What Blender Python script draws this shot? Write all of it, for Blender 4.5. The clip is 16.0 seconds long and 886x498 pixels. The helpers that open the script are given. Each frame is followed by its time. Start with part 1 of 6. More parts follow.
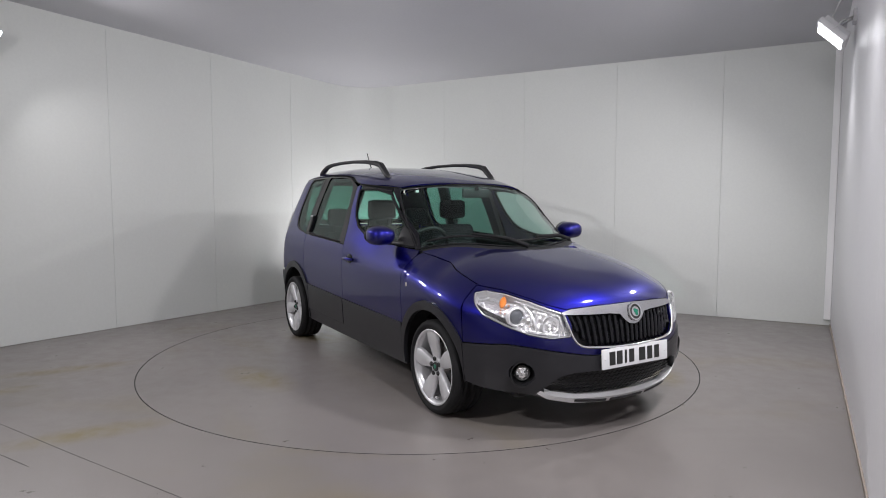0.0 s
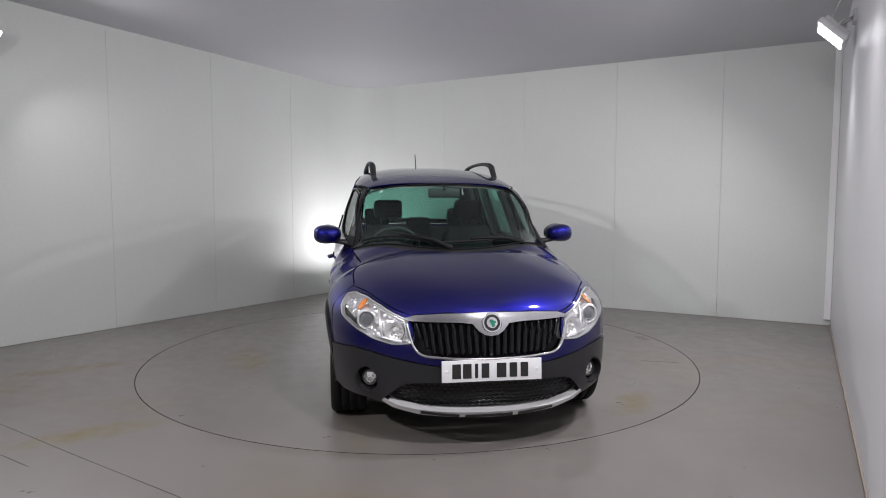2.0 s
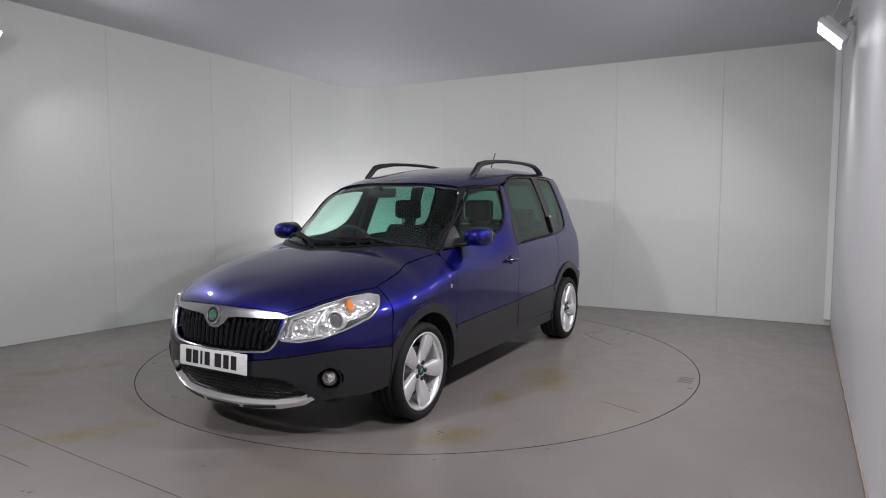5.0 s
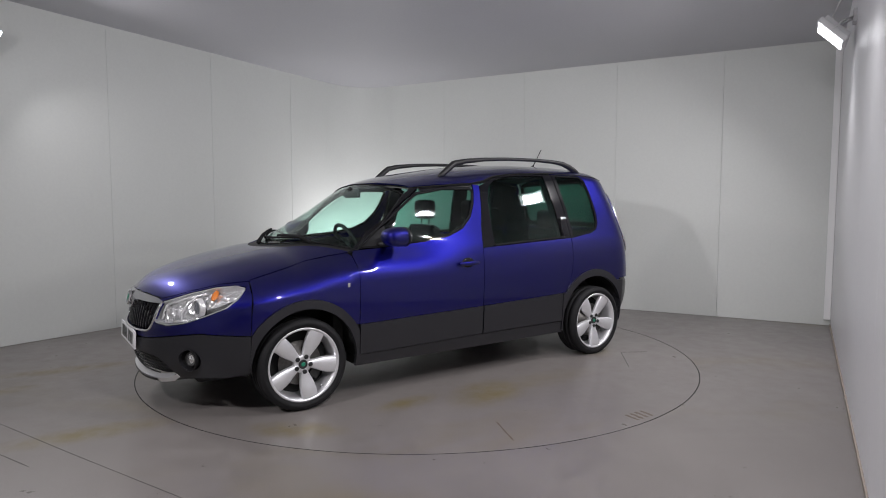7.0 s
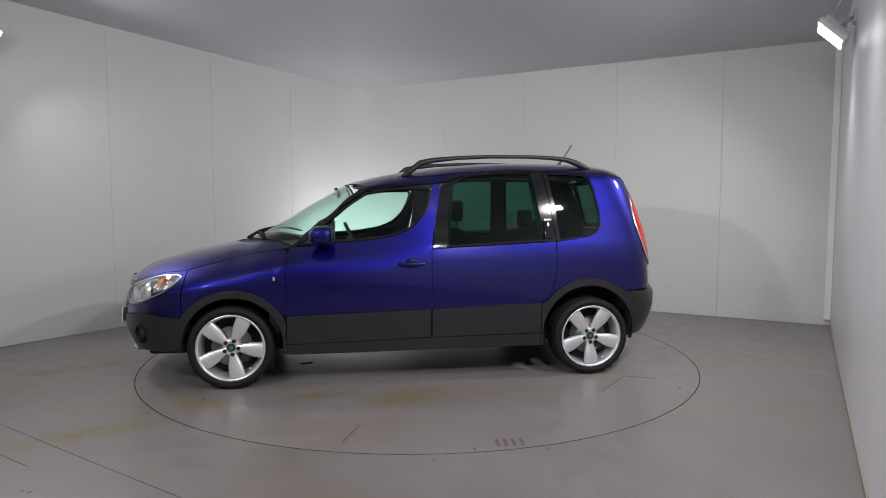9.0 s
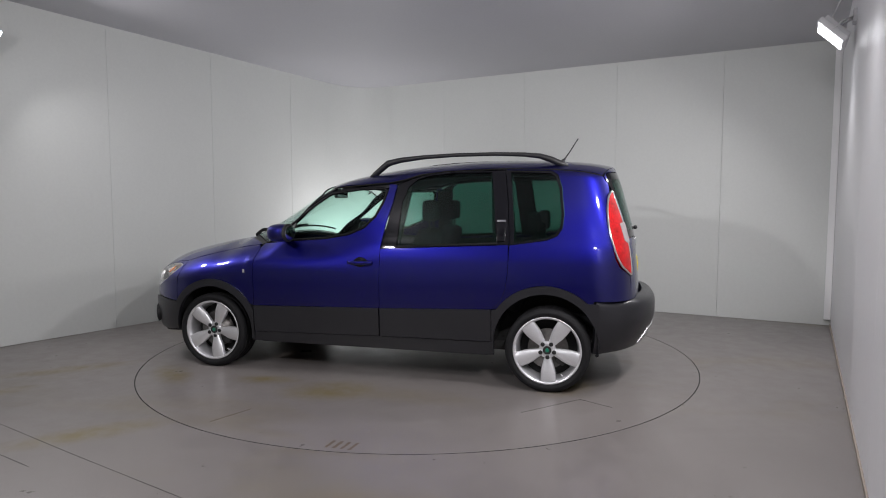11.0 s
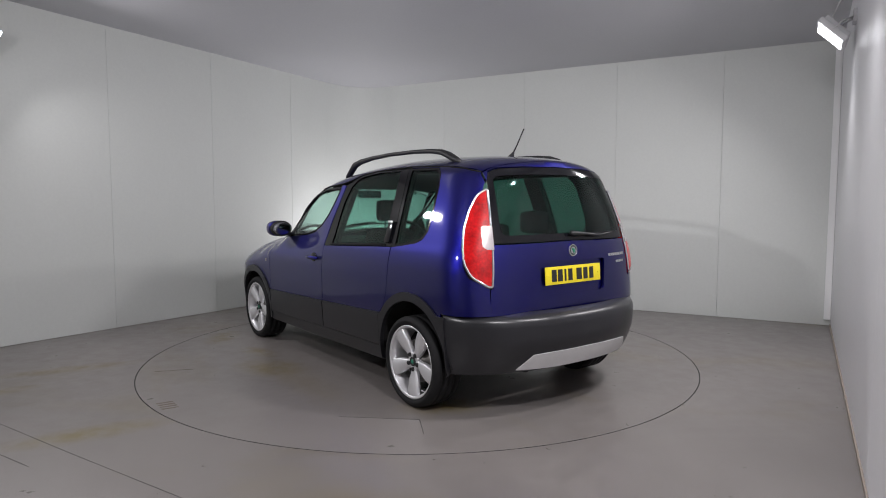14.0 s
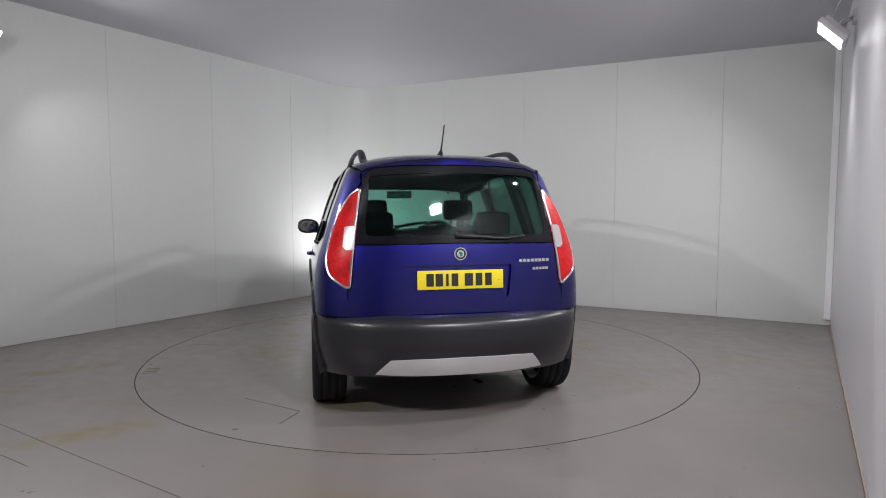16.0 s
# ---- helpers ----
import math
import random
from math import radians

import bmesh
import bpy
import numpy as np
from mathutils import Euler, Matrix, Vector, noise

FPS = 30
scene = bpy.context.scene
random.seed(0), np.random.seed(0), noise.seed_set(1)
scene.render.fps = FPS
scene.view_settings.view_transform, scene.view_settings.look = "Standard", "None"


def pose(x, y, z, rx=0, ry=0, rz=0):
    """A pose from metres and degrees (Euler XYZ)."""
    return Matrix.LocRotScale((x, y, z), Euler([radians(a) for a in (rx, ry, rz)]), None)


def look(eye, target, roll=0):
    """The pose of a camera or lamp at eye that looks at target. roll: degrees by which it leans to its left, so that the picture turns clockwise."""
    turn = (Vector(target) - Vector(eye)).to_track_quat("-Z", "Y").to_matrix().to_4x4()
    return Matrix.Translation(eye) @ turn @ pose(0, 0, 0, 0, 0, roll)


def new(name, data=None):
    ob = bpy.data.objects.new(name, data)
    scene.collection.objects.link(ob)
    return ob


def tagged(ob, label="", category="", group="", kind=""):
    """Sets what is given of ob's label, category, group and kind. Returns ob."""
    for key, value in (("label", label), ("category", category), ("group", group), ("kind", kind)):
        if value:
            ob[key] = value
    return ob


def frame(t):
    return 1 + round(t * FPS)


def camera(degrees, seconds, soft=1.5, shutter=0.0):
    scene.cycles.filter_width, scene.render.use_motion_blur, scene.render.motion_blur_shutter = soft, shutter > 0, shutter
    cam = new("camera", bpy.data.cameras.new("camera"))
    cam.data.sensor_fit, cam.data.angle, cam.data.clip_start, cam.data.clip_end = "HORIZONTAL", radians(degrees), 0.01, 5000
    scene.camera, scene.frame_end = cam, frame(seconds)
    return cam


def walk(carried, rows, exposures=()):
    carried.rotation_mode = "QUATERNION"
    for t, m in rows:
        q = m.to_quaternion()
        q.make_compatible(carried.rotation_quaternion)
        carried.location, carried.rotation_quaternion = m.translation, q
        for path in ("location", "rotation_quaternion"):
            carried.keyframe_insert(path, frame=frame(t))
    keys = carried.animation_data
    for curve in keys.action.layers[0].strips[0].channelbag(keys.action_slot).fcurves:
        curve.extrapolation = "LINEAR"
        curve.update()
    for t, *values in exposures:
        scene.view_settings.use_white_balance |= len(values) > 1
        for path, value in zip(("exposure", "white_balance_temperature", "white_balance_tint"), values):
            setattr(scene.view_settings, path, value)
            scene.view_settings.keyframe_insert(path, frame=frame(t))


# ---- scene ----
# The camera stands still in a corner of the bay, beside the white panel wall.
EYE = Vector((0.0, -5.438, 1.311))
cam = camera(70.23, 16.0, soft=1.0)
AIM = EYE + Vector((math.sin(radians(1.974)) * math.cos(radians(-4.365)), math.cos(radians(1.974)) * math.cos(radians(-4.365)), math.sin(radians(-4.365))))
walk(cam, [(0.0, look(EYE, AIM, 0.05)), (16.0, look(EYE, AIM, 0.05))],
     [(0.0, 0.06), (1.0, 0.03), (1.5, -0.02), (2.5, -0.13), (4.0, -0.16), (5.5, -0.19), (7.0, -0.24), (9.0, -0.24), (12.5, -0.23), (14.5, -0.19), (16.0, -0.13)])
# Heading of the turntable and of the car on it: seconds, degrees.
TURN = [(0, -60.98), (0.5, -64.86), (1, -70.53), (1.5, -76.65), (2, -83.27), (2.5, -89.42), (3, -96.03), (3.5, -102.26), (4, -108.91), (4.2, -111.49),
        (4.72, -118.16), (5.25, -124.83), (5.78, -131.50), (6.3, -138.17), (6.5, -140.70), (7, -147.08), (7.5, -153.31), (8, -159.77), (8.5, -166.10),
        (9, -172.38), (9.2, -174.84), (9.72, -181.17), (10.25, -187.50), (10.78, -193.83), (11.3, -200.15), (11.5, -202.63), (12, -208.95), (12.5,
        -215.05), (13, -221.45), (13.5, -227.68), (14, -234.16), (14.5, -240.38), (15, -246.97), (15.5, -253.09), (16, -259.66)]

# ---- world and lamps ----
world = bpy.data.worlds.new("world")
scene.world = world
world.use_nodes = True
world.node_tree.nodes["Background"].inputs[0].default_value = (0.05, 0.05, 0.055, 1)
world.node_tree.nodes["Background"].inputs[1].default_value = 0.2

# Floodlights: place of the glass, point aimed at, watts.
FLOODS = [
    ((3.14, -0.585, 2.575), (1.36, 0.52, 0.45), 27),
    ((-3.575, 0.01, 2.665), (0.3, -0.1, 0.1), 24),
    ((2.05, -2.35, 2.66), (0.0, 0.0, 0.4), 32),
    ((0.98, -3.98, 2.70), (-0.3, -1.2, 0.0), 46),
    ((-2.6, -4.0, 2.62), (0.2, -0.9, 0.2), 56),
]
LOW_FLOOD = ((-0.78, 3.10, 0.36), (-1.00, 3.32, 1.45), 19)


def flood_lamp(place, aim, watts, size=(0.28, 0.18), spread=radians(165), colour=(1.0, 0.972, 1.0)):
    data = bpy.data.lights.new("flood", "AREA")
    data.shape, data.size, data.size_y = "RECTANGLE", size[0], size[1]
    data.energy, data.color = watts, colour
    data.spread = spread
    ob = new("flood_light_source", data)
    m = look(place, aim)
    ob.matrix_world = m @ pose(0, 0, -0.012)
    return ob


for place, aim, watts in FLOODS:
    far = place[1] > -1
    flood_lamp(place, aim, watts, (0.24, 0.15) if far else (0.19, 0.09), radians(140 if far else 150 if place[0] > 2 else 165))
flood_lamp(*LOW_FLOOD)


# ---- materials ----
def material(name, base=(0.8, 0.8, 0.8), rough=0.5, metal=0.0, **more):
    m = bpy.data.materials.new(name)
    m.use_nodes = True
    b = m.node_tree.nodes["Principled BSDF"]
    b.inputs["Base Color"].default_value = (*base, 1)
    b.inputs["Roughness"].default_value = rough
    b.inputs["Metallic"].default_value = metal
    for key, value in more.items():
        b.inputs[key.replace("_", " ")].default_value = value
    return m


def node(m, kind, **values):
    n = m.node_tree.nodes.new(kind)
    for key, value in values.items():
        n.inputs[key].default_value = value
    return n


def mottled(m, scale=4.0, low=0.85, high=1.1, fine=60.0, bump=0.0, rough=0.0, stretch=(1, 1, 1)):
    """Two scales of variation of colour, and of roughness and relief where asked."""
    t = m.node_tree
    b = t.nodes["Principled BSDF"]
    base = tuple(b.inputs["Base Color"].default_value)
    co = t.nodes.new("ShaderNodeTexCoord")
    mp = t.nodes.new("ShaderNodeMapping")
    mp.inputs["Scale"].default_value = stretch
    t.links.new(co.outputs["Object"], mp.inputs["Vector"])
    n1 = node(m, "ShaderNodeTexNoise", Scale=scale, Detail=4.0)
    n2 = node(m, "ShaderNodeTexNoise", Scale=fine, Detail=3.0)
    for n in (n1, n2):
        t.links.new(mp.outputs[0], n.inputs["Vector"])
    add = t.nodes.new("ShaderNodeMath")
    add.operation = "ADD"
    t.links.new(n1.outputs[0], add.inputs[0])
    t.links.new(n2.outputs[0], add.inputs[1])
    r = t.nodes.new("ShaderNodeMapRange")
    r.inputs["From Min"].default_value, r.inputs["From Max"].default_value = 0.6, 1.4
    r.inputs["To Min"].default_value, r.inputs["To Max"].default_value = low, high
    t.links.new(add.outputs[0], r.inputs["Value"])
    mix = t.nodes.new("ShaderNodeVectorMath")
    mix.operation = "SCALE"
    mix.inputs[0].default_value = base[:3]
    t.links.new(r.outputs[0], mix.inputs["Scale"])
    t.links.new(mix.outputs[0], b.inputs["Base Color"])
    if rough:
        r2 = t.nodes.new("ShaderNodeMapRange")
        v = b.inputs["Roughness"].default_value
        r2.inputs["To Min"].default_value, r2.inputs["To Max"].default_value = v - rough, v + rough
        t.links.new(n1.outputs[0], r2.inputs["Value"])
        t.links.new(r2.outputs[0], b.inputs["Roughness"])
    if bump:
        bp = node(m, "ShaderNodeBump", Strength=bump, Distance=0.002)
        t.links.new(n2.outputs[0], bp.inputs["Height"])
        t.links.new(bp.outputs[0], b.inputs["Normal"])
    return m


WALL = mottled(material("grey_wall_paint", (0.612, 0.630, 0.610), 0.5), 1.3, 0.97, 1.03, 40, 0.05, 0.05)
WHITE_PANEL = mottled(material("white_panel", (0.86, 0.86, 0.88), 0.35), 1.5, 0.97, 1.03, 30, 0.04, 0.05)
CEILING = mottled(material("ceiling_paint", (0.52, 0.52, 0.55), 0.45), 1.2, 0.96, 1.04, 50, 0.05, 0.05)
JOINT = material("joint", (0.45, 0.45, 0.44), 0.7)
TRIM = material("white_trim", (0.82, 0.82, 0.82), 0.4)
SKIRT = mottled(material("skirting_edge", (0.36, 0.31, 0.26), 0.6), 5, 0.8, 1.15)
# Near-black that puts the shade of the turntable gap into the colour.
GAP_SHADE = material("gap_shade", (0.015, 0.015, 0.015), 0.8)
LAMP_GLASS = material("lamp_glass", (1, 1, 1), 0.3, Emission_Color=(0.93, 0.95, 1.0, 1), Emission_Strength=12.0)
LAMP_CASE = mottled(material("lamp_case", (0.62, 0.62, 0.63), 0.45), 8, 0.95, 1.05)
CABLE_WHITE = material("cable_white", (0.7, 0.7, 0.7), 0.5)


def floor_material(name, seed, stains=()):
    m = material(name, (0.192, 0.175, 0.167), 0.34)
    t = m.node_tree
    b = t.nodes["Principled BSDF"]
    co = t.nodes.new("ShaderNodeTexCoord")
    mp = t.nodes.new("ShaderNodeMapping")
    mp.inputs["Location"].default_value = (seed, seed * 0.7, 0)
    t.links.new(co.outputs["Object"], mp.inputs["Vector"])
    big = node(m, "ShaderNodeTexNoise", Scale=0.9, Detail=5.0, Roughness=0.6)
    mid = node(m, "ShaderNodeTexNoise", Scale=7.0, Detail=5.0, Roughness=0.65)
    fleck = node(m, "ShaderNodeTexNoise", Scale=160.0, Detail=2.0)
    for n in (big, mid, fleck):
        t.links.new(mp.outputs[0], n.inputs["Vector"])

    def ramp(src, a, z, lo, hi):
        r = t.nodes.new("ShaderNodeMapRange")
        for k, v in (("From Min", a), ("From Max", z), ("To Min", lo), ("To Max", hi)):
            r.inputs[k].default_value = v
        t.links.new(src, r.inputs["Value"])
        return r.outputs[0]

    def times(a, c):
        n = t.nodes.new("ShaderNodeMath")
        n.operation = "MULTIPLY"
        t.links.new(a, n.inputs[0])
        t.links.new(c, n.inputs[1])
        return n.outputs[0]

    tone = times(times(ramp(big.outputs[0], 0.3, 0.7, 0.88, 1.08), ramp(mid.outputs[0], 0.3, 0.7, 0.93, 1.06)), ramp(fleck.outputs[0], 0.35, 0.65, 0.88, 1.12))
    sc = t.nodes.new("ShaderNodeVectorMath")
    sc.operation = "SCALE"
    sc.inputs[0].default_value = (0.192, 0.175, 0.167)
    t.links.new(tone, sc.inputs["Scale"])
    stain = node(m, "ShaderNodeTexNoise", Scale=0.55, Detail=4.0, Roughness=0.55)
    mp2 = t.nodes.new("ShaderNodeMapping")
    mp2.inputs["Location"].default_value = (seed + 3.1, seed - 1.4, 0)
    mp2.inputs["Rotation"].default_value = (0, 0, 0.7)
    mp2.inputs["Scale"].default_value = (0.8, 2.2, 1)
    t.links.new(co.outputs["Object"], mp2.inputs["Vector"])
    t.links.new(mp2.outputs[0], stain.inputs["Vector"])
    mask = ramp(stain.outputs[0], 0.56, 0.74, 0.0, 0.45)
    # Stains of their own shape: centre, half length, half width, angle.
    for cx, cy, lx, ly, ang in stains:
        sp = t.nodes.new("ShaderNodeMapping")
        sp.vector_type = "TEXTURE"
        sp.inputs["Location"].default_value = (cx, cy, 0)
        sp.inputs["Rotation"].default_value = (0, 0, radians(ang))
        sp.inputs["Scale"].default_value = (lx, ly, 1)
        t.links.new(co.outputs["Object"], sp.inputs["Vector"])
        ln = t.nodes.new("ShaderNodeVectorMath")
        ln.operation = "LENGTH"
        t.links.new(sp.outputs[0], ln.inputs[0])
        spot = times(ramp(ln.outputs["Value"], 0.15, 1.0, 1.0, 0.0), ramp(mid.outputs[0], 0.35, 0.6, 0.35, 1.0))
        mxm = t.nodes.new("ShaderNodeMath")
        mxm.operation = "MAXIMUM"
        t.links.new(mask, mxm.inputs[0])
        t.links.new(spot, mxm.inputs[1])
        mask = mxm.outputs[0]
    mx = t.nodes.new("ShaderNodeMix")
    mx.data_type = "RGBA"
    t.links.new(mask, mx.inputs[0])
    t.links.new(sc.outputs[0], mx.inputs[6])
    mx.inputs[7].default_value = (0.165, 0.132, 0.060, 1)
    t.links.new(mx.outputs[2], b.inputs["Base Color"])
    t.links.new(ramp(mid.outputs[0], 0.3, 0.7, 0.27, 0.42), b.inputs["Roughness"])
    bp = node(m, "ShaderNodeBump", Strength=0.12, Distance=0.001)
    t.links.new(fleck.outputs[0], bp.inputs["Height"])
    t.links.new(bp.outputs[0], b.inputs["Normal"])
    return m


FLOOR = floor_material("grey_vinyl", 0.0, [(-2.75, -0.52, 0.62, 0.14, 27), (-1.88, -1.90, 0.55, 0.16, 30), (-2.9, -1.1, 0.3, 0.12, 40)])
TABLE = floor_material("grey_vinyl_turntable", 5.3, [(0.27, 1.26, 0.42, 0.26, 20), (0.85, 1.14, 0.30, 0.12, 10), (1.62, 1.19, 0.34, 0.16, -40), (-1.0, -0.60, 0.40, 0.24, 30), (0.10, -1.45, 0.5, 0.22, 15), (-1.3, 0.75, 0.35, 0.2, 60)])


# ---- mesh helpers ----
def link(name, bm, mat, parent=None, label="", smooth=False, angle=None):
    me = bpy.data.meshes.new(name)
    if angle is not None:
        for f in bm.faces:
            f.smooth = True
        for e in bm.edges:
            if len(e.link_faces) == 2 and e.calc_face_angle(0) > radians(angle):
                e.smooth = False
    elif smooth:
        for f in bm.faces:
            f.smooth = True
    bm.to_mesh(me)
    bm.free()
    for mm in mat if isinstance(mat, (list, tuple)) else (mat,):
        me.materials.append(mm)
    ob = new(name, me)
    if parent is not None:
        ob.parent = parent
    if label:
        tagged(ob, label)
    return ob


def part(name, bm, mat, parent, label="", smooth=False, angle=None):
    return link(name, bm, mat, parent, label, smooth, angle)


def box(bm, lo, hi, m=None, bevel=0.0):
    r = bmesh.ops.create_cube(bm, size=1.0)
    vs = r["verts"]
    lo, hi = Vector(lo), Vector(hi)
    for v in vs:
        v.co = Vector((lo[i] + (v.co[i] + 0.5) * (hi[i] - lo[i]) for i in range(3)))
    if bevel:
        es = list({e for v in vs for e in v.link_edges})
        r = bmesh.ops.bevel(bm, geom=es, offset=bevel, segments=2, affect="EDGES", profile=0.6)
        vs = list({v for f in r["faces"] for v in f.verts} | {v for v in vs if v.is_valid})
    if m is not None:
        bmesh.ops.transform(bm, matrix=m, verts=vs)
    return bm


def tube(bm, pts, r, n=10, closed=False, flat=1.0):
    """A tube along pts; r may be a list; flat squeezes it along its second axis."""
    pts = [Vector(p) for p in pts]
    rings = []
    for i, p in enumerate(pts):
        a = pts[i - 1] if (i > 0 or closed) else p
        c = pts[(i + 1) % len(pts)] if (i < len(pts) - 1 or closed) else p
        d = (c - a).normalized()
        up = Vector((0, 0, 1)) if abs(d.z) < 0.95 else Vector((0, 1, 0))
        s = d.cross(up).normalized()
        u = s.cross(d)
        rr = r[i] if isinstance(r, (list, tuple)) else r
        rings.append([bm.verts.new(p + s * math.cos(k * math.tau / n) * rr + u * math.sin(k * math.tau / n) * rr * flat) for k in range(n)])
    m = len(rings)
    for i in range(m if closed else m - 1):
        a, b = rings[i], rings[(i + 1) % m]
        for k in range(n):
            bm.faces.new((a[k], a[(k + 1) % n], b[(k + 1) % n], b[k]))
    if not closed:
        bm.faces.new(list(reversed(rings[0])))
        bm.faces.new(rings[-1])
    return bm


def spin(bm, profile, n=48, m=None):
    """Turns a profile of (radius, height) round z."""
    rings = []
    for r, h in profile:
        rings.append([bm.verts.new((r * math.cos(k * math.tau / n), r * math.sin(k * math.tau / n), h)) for k in range(n)] if r > 1e-6 else [bm.verts.new((0, 0, h))])
    for a, b in zip(rings, rings[1:]):
        for k in range(n):
            q = [a[k % len(a)], a[(k + 1) % len(a)], b[(k + 1) % len(b)], b[k % len(b)]]
            u = []
            for v in q:
                if v not in u:
                    u.append(v)
            if len(u) > 2:
                bm.faces.new(u)
    if m is not None:
        bmesh.ops.transform(bm, matrix=m, verts=[v for ring in rings for v in ring])
    return bm


# ---- the bay ----
ROOM_H = 3.30
LEFT_P, LEFT_U = Vector((-3.039, 1.234)), Vector((0.595, 0.803)).normalized()
BACK_P, BACK_U = Vector((3.198, 1.630)), Vector((0.865, -0.502)).normalized()
RIGHT_P, RIGHT_U = Vector((3.006, -1.130)), Vector((0.525, 0.851)).normalized()
# The near wall is unseen; its line is assumed.
NEAR_P, NEAR_U = Vector((-0.42, -6.00)), Vector((-0.837, 0.547)).normalized()


def cross(p, u, q, v):
    k = u.x * v.y - u.y * v.x
    d = q - p
    return p + u * ((d.x * v.y - d.y * v.x) / k)


C_LB, C_BR = cross(LEFT_P, LEFT_U, BACK_P, BACK_U), cross(BACK_P, BACK_U, RIGHT_P, RIGHT_U)
C_RN, C_NL = cross(RIGHT_P, RIGHT_U, NEAR_P, NEAR_U), cross(NEAR_P, NEAR_U, LEFT_P, LEFT_U)
COVE = 0.62


def prism(bm, poly, z0, z1):
    """An upright prism over a polygon in plan."""
    lo = [bm.verts.new((x, y, z0)) for x, y in poly]
    hi = [bm.verts.new((x, y, z1)) for x, y in poly]
    n = len(poly)
    for i in range(n):
        bm.faces.new((lo[i], lo[(i + 1) % n], hi[(i + 1) % n], hi[i]))
    bm.faces.new(list(reversed(lo)))
    bm.faces.new(hi)
    return bm


def wall(name, a, b, out, mat, starts, label):
    """A wall from a to b: a backing slab, and panels between the joints, which lie at the given distances from a."""
    u = (b - a).normalized()
    length = (b - a).length
    bm = bmesh.new()
    prism(bm, [a + out * 0.02, b + out * 0.02, b + out * 0.15, a + out * 0.15], 0, ROOM_H)
    bmesh.ops.recalc_face_normals(bm, faces=bm.faces)
    ob = tagged(link(name, bm, JOINT), label, "wall", kind="structure")
    cuts = [0.0] + [s for s in starts if 0.02 < s < length - 0.02] + [length]
    for s, e in zip(cuts, cuts[1:]):
        g, c = 0.0007, 0.0015
        p, q = a + u * (s + g), a + u * (e - g)
        bm = bmesh.new()
        prism(bm, [p + out * c, p + u * c, q - u * c, q + out * c, q + out * 0.02, p + out * 0.02], 0.003, ROOM_H - 0.001)
        bmesh.ops.recalc_face_normals(bm, faces=bm.faces)
        part("wall_panel", bm, mat, ob)
    return ob


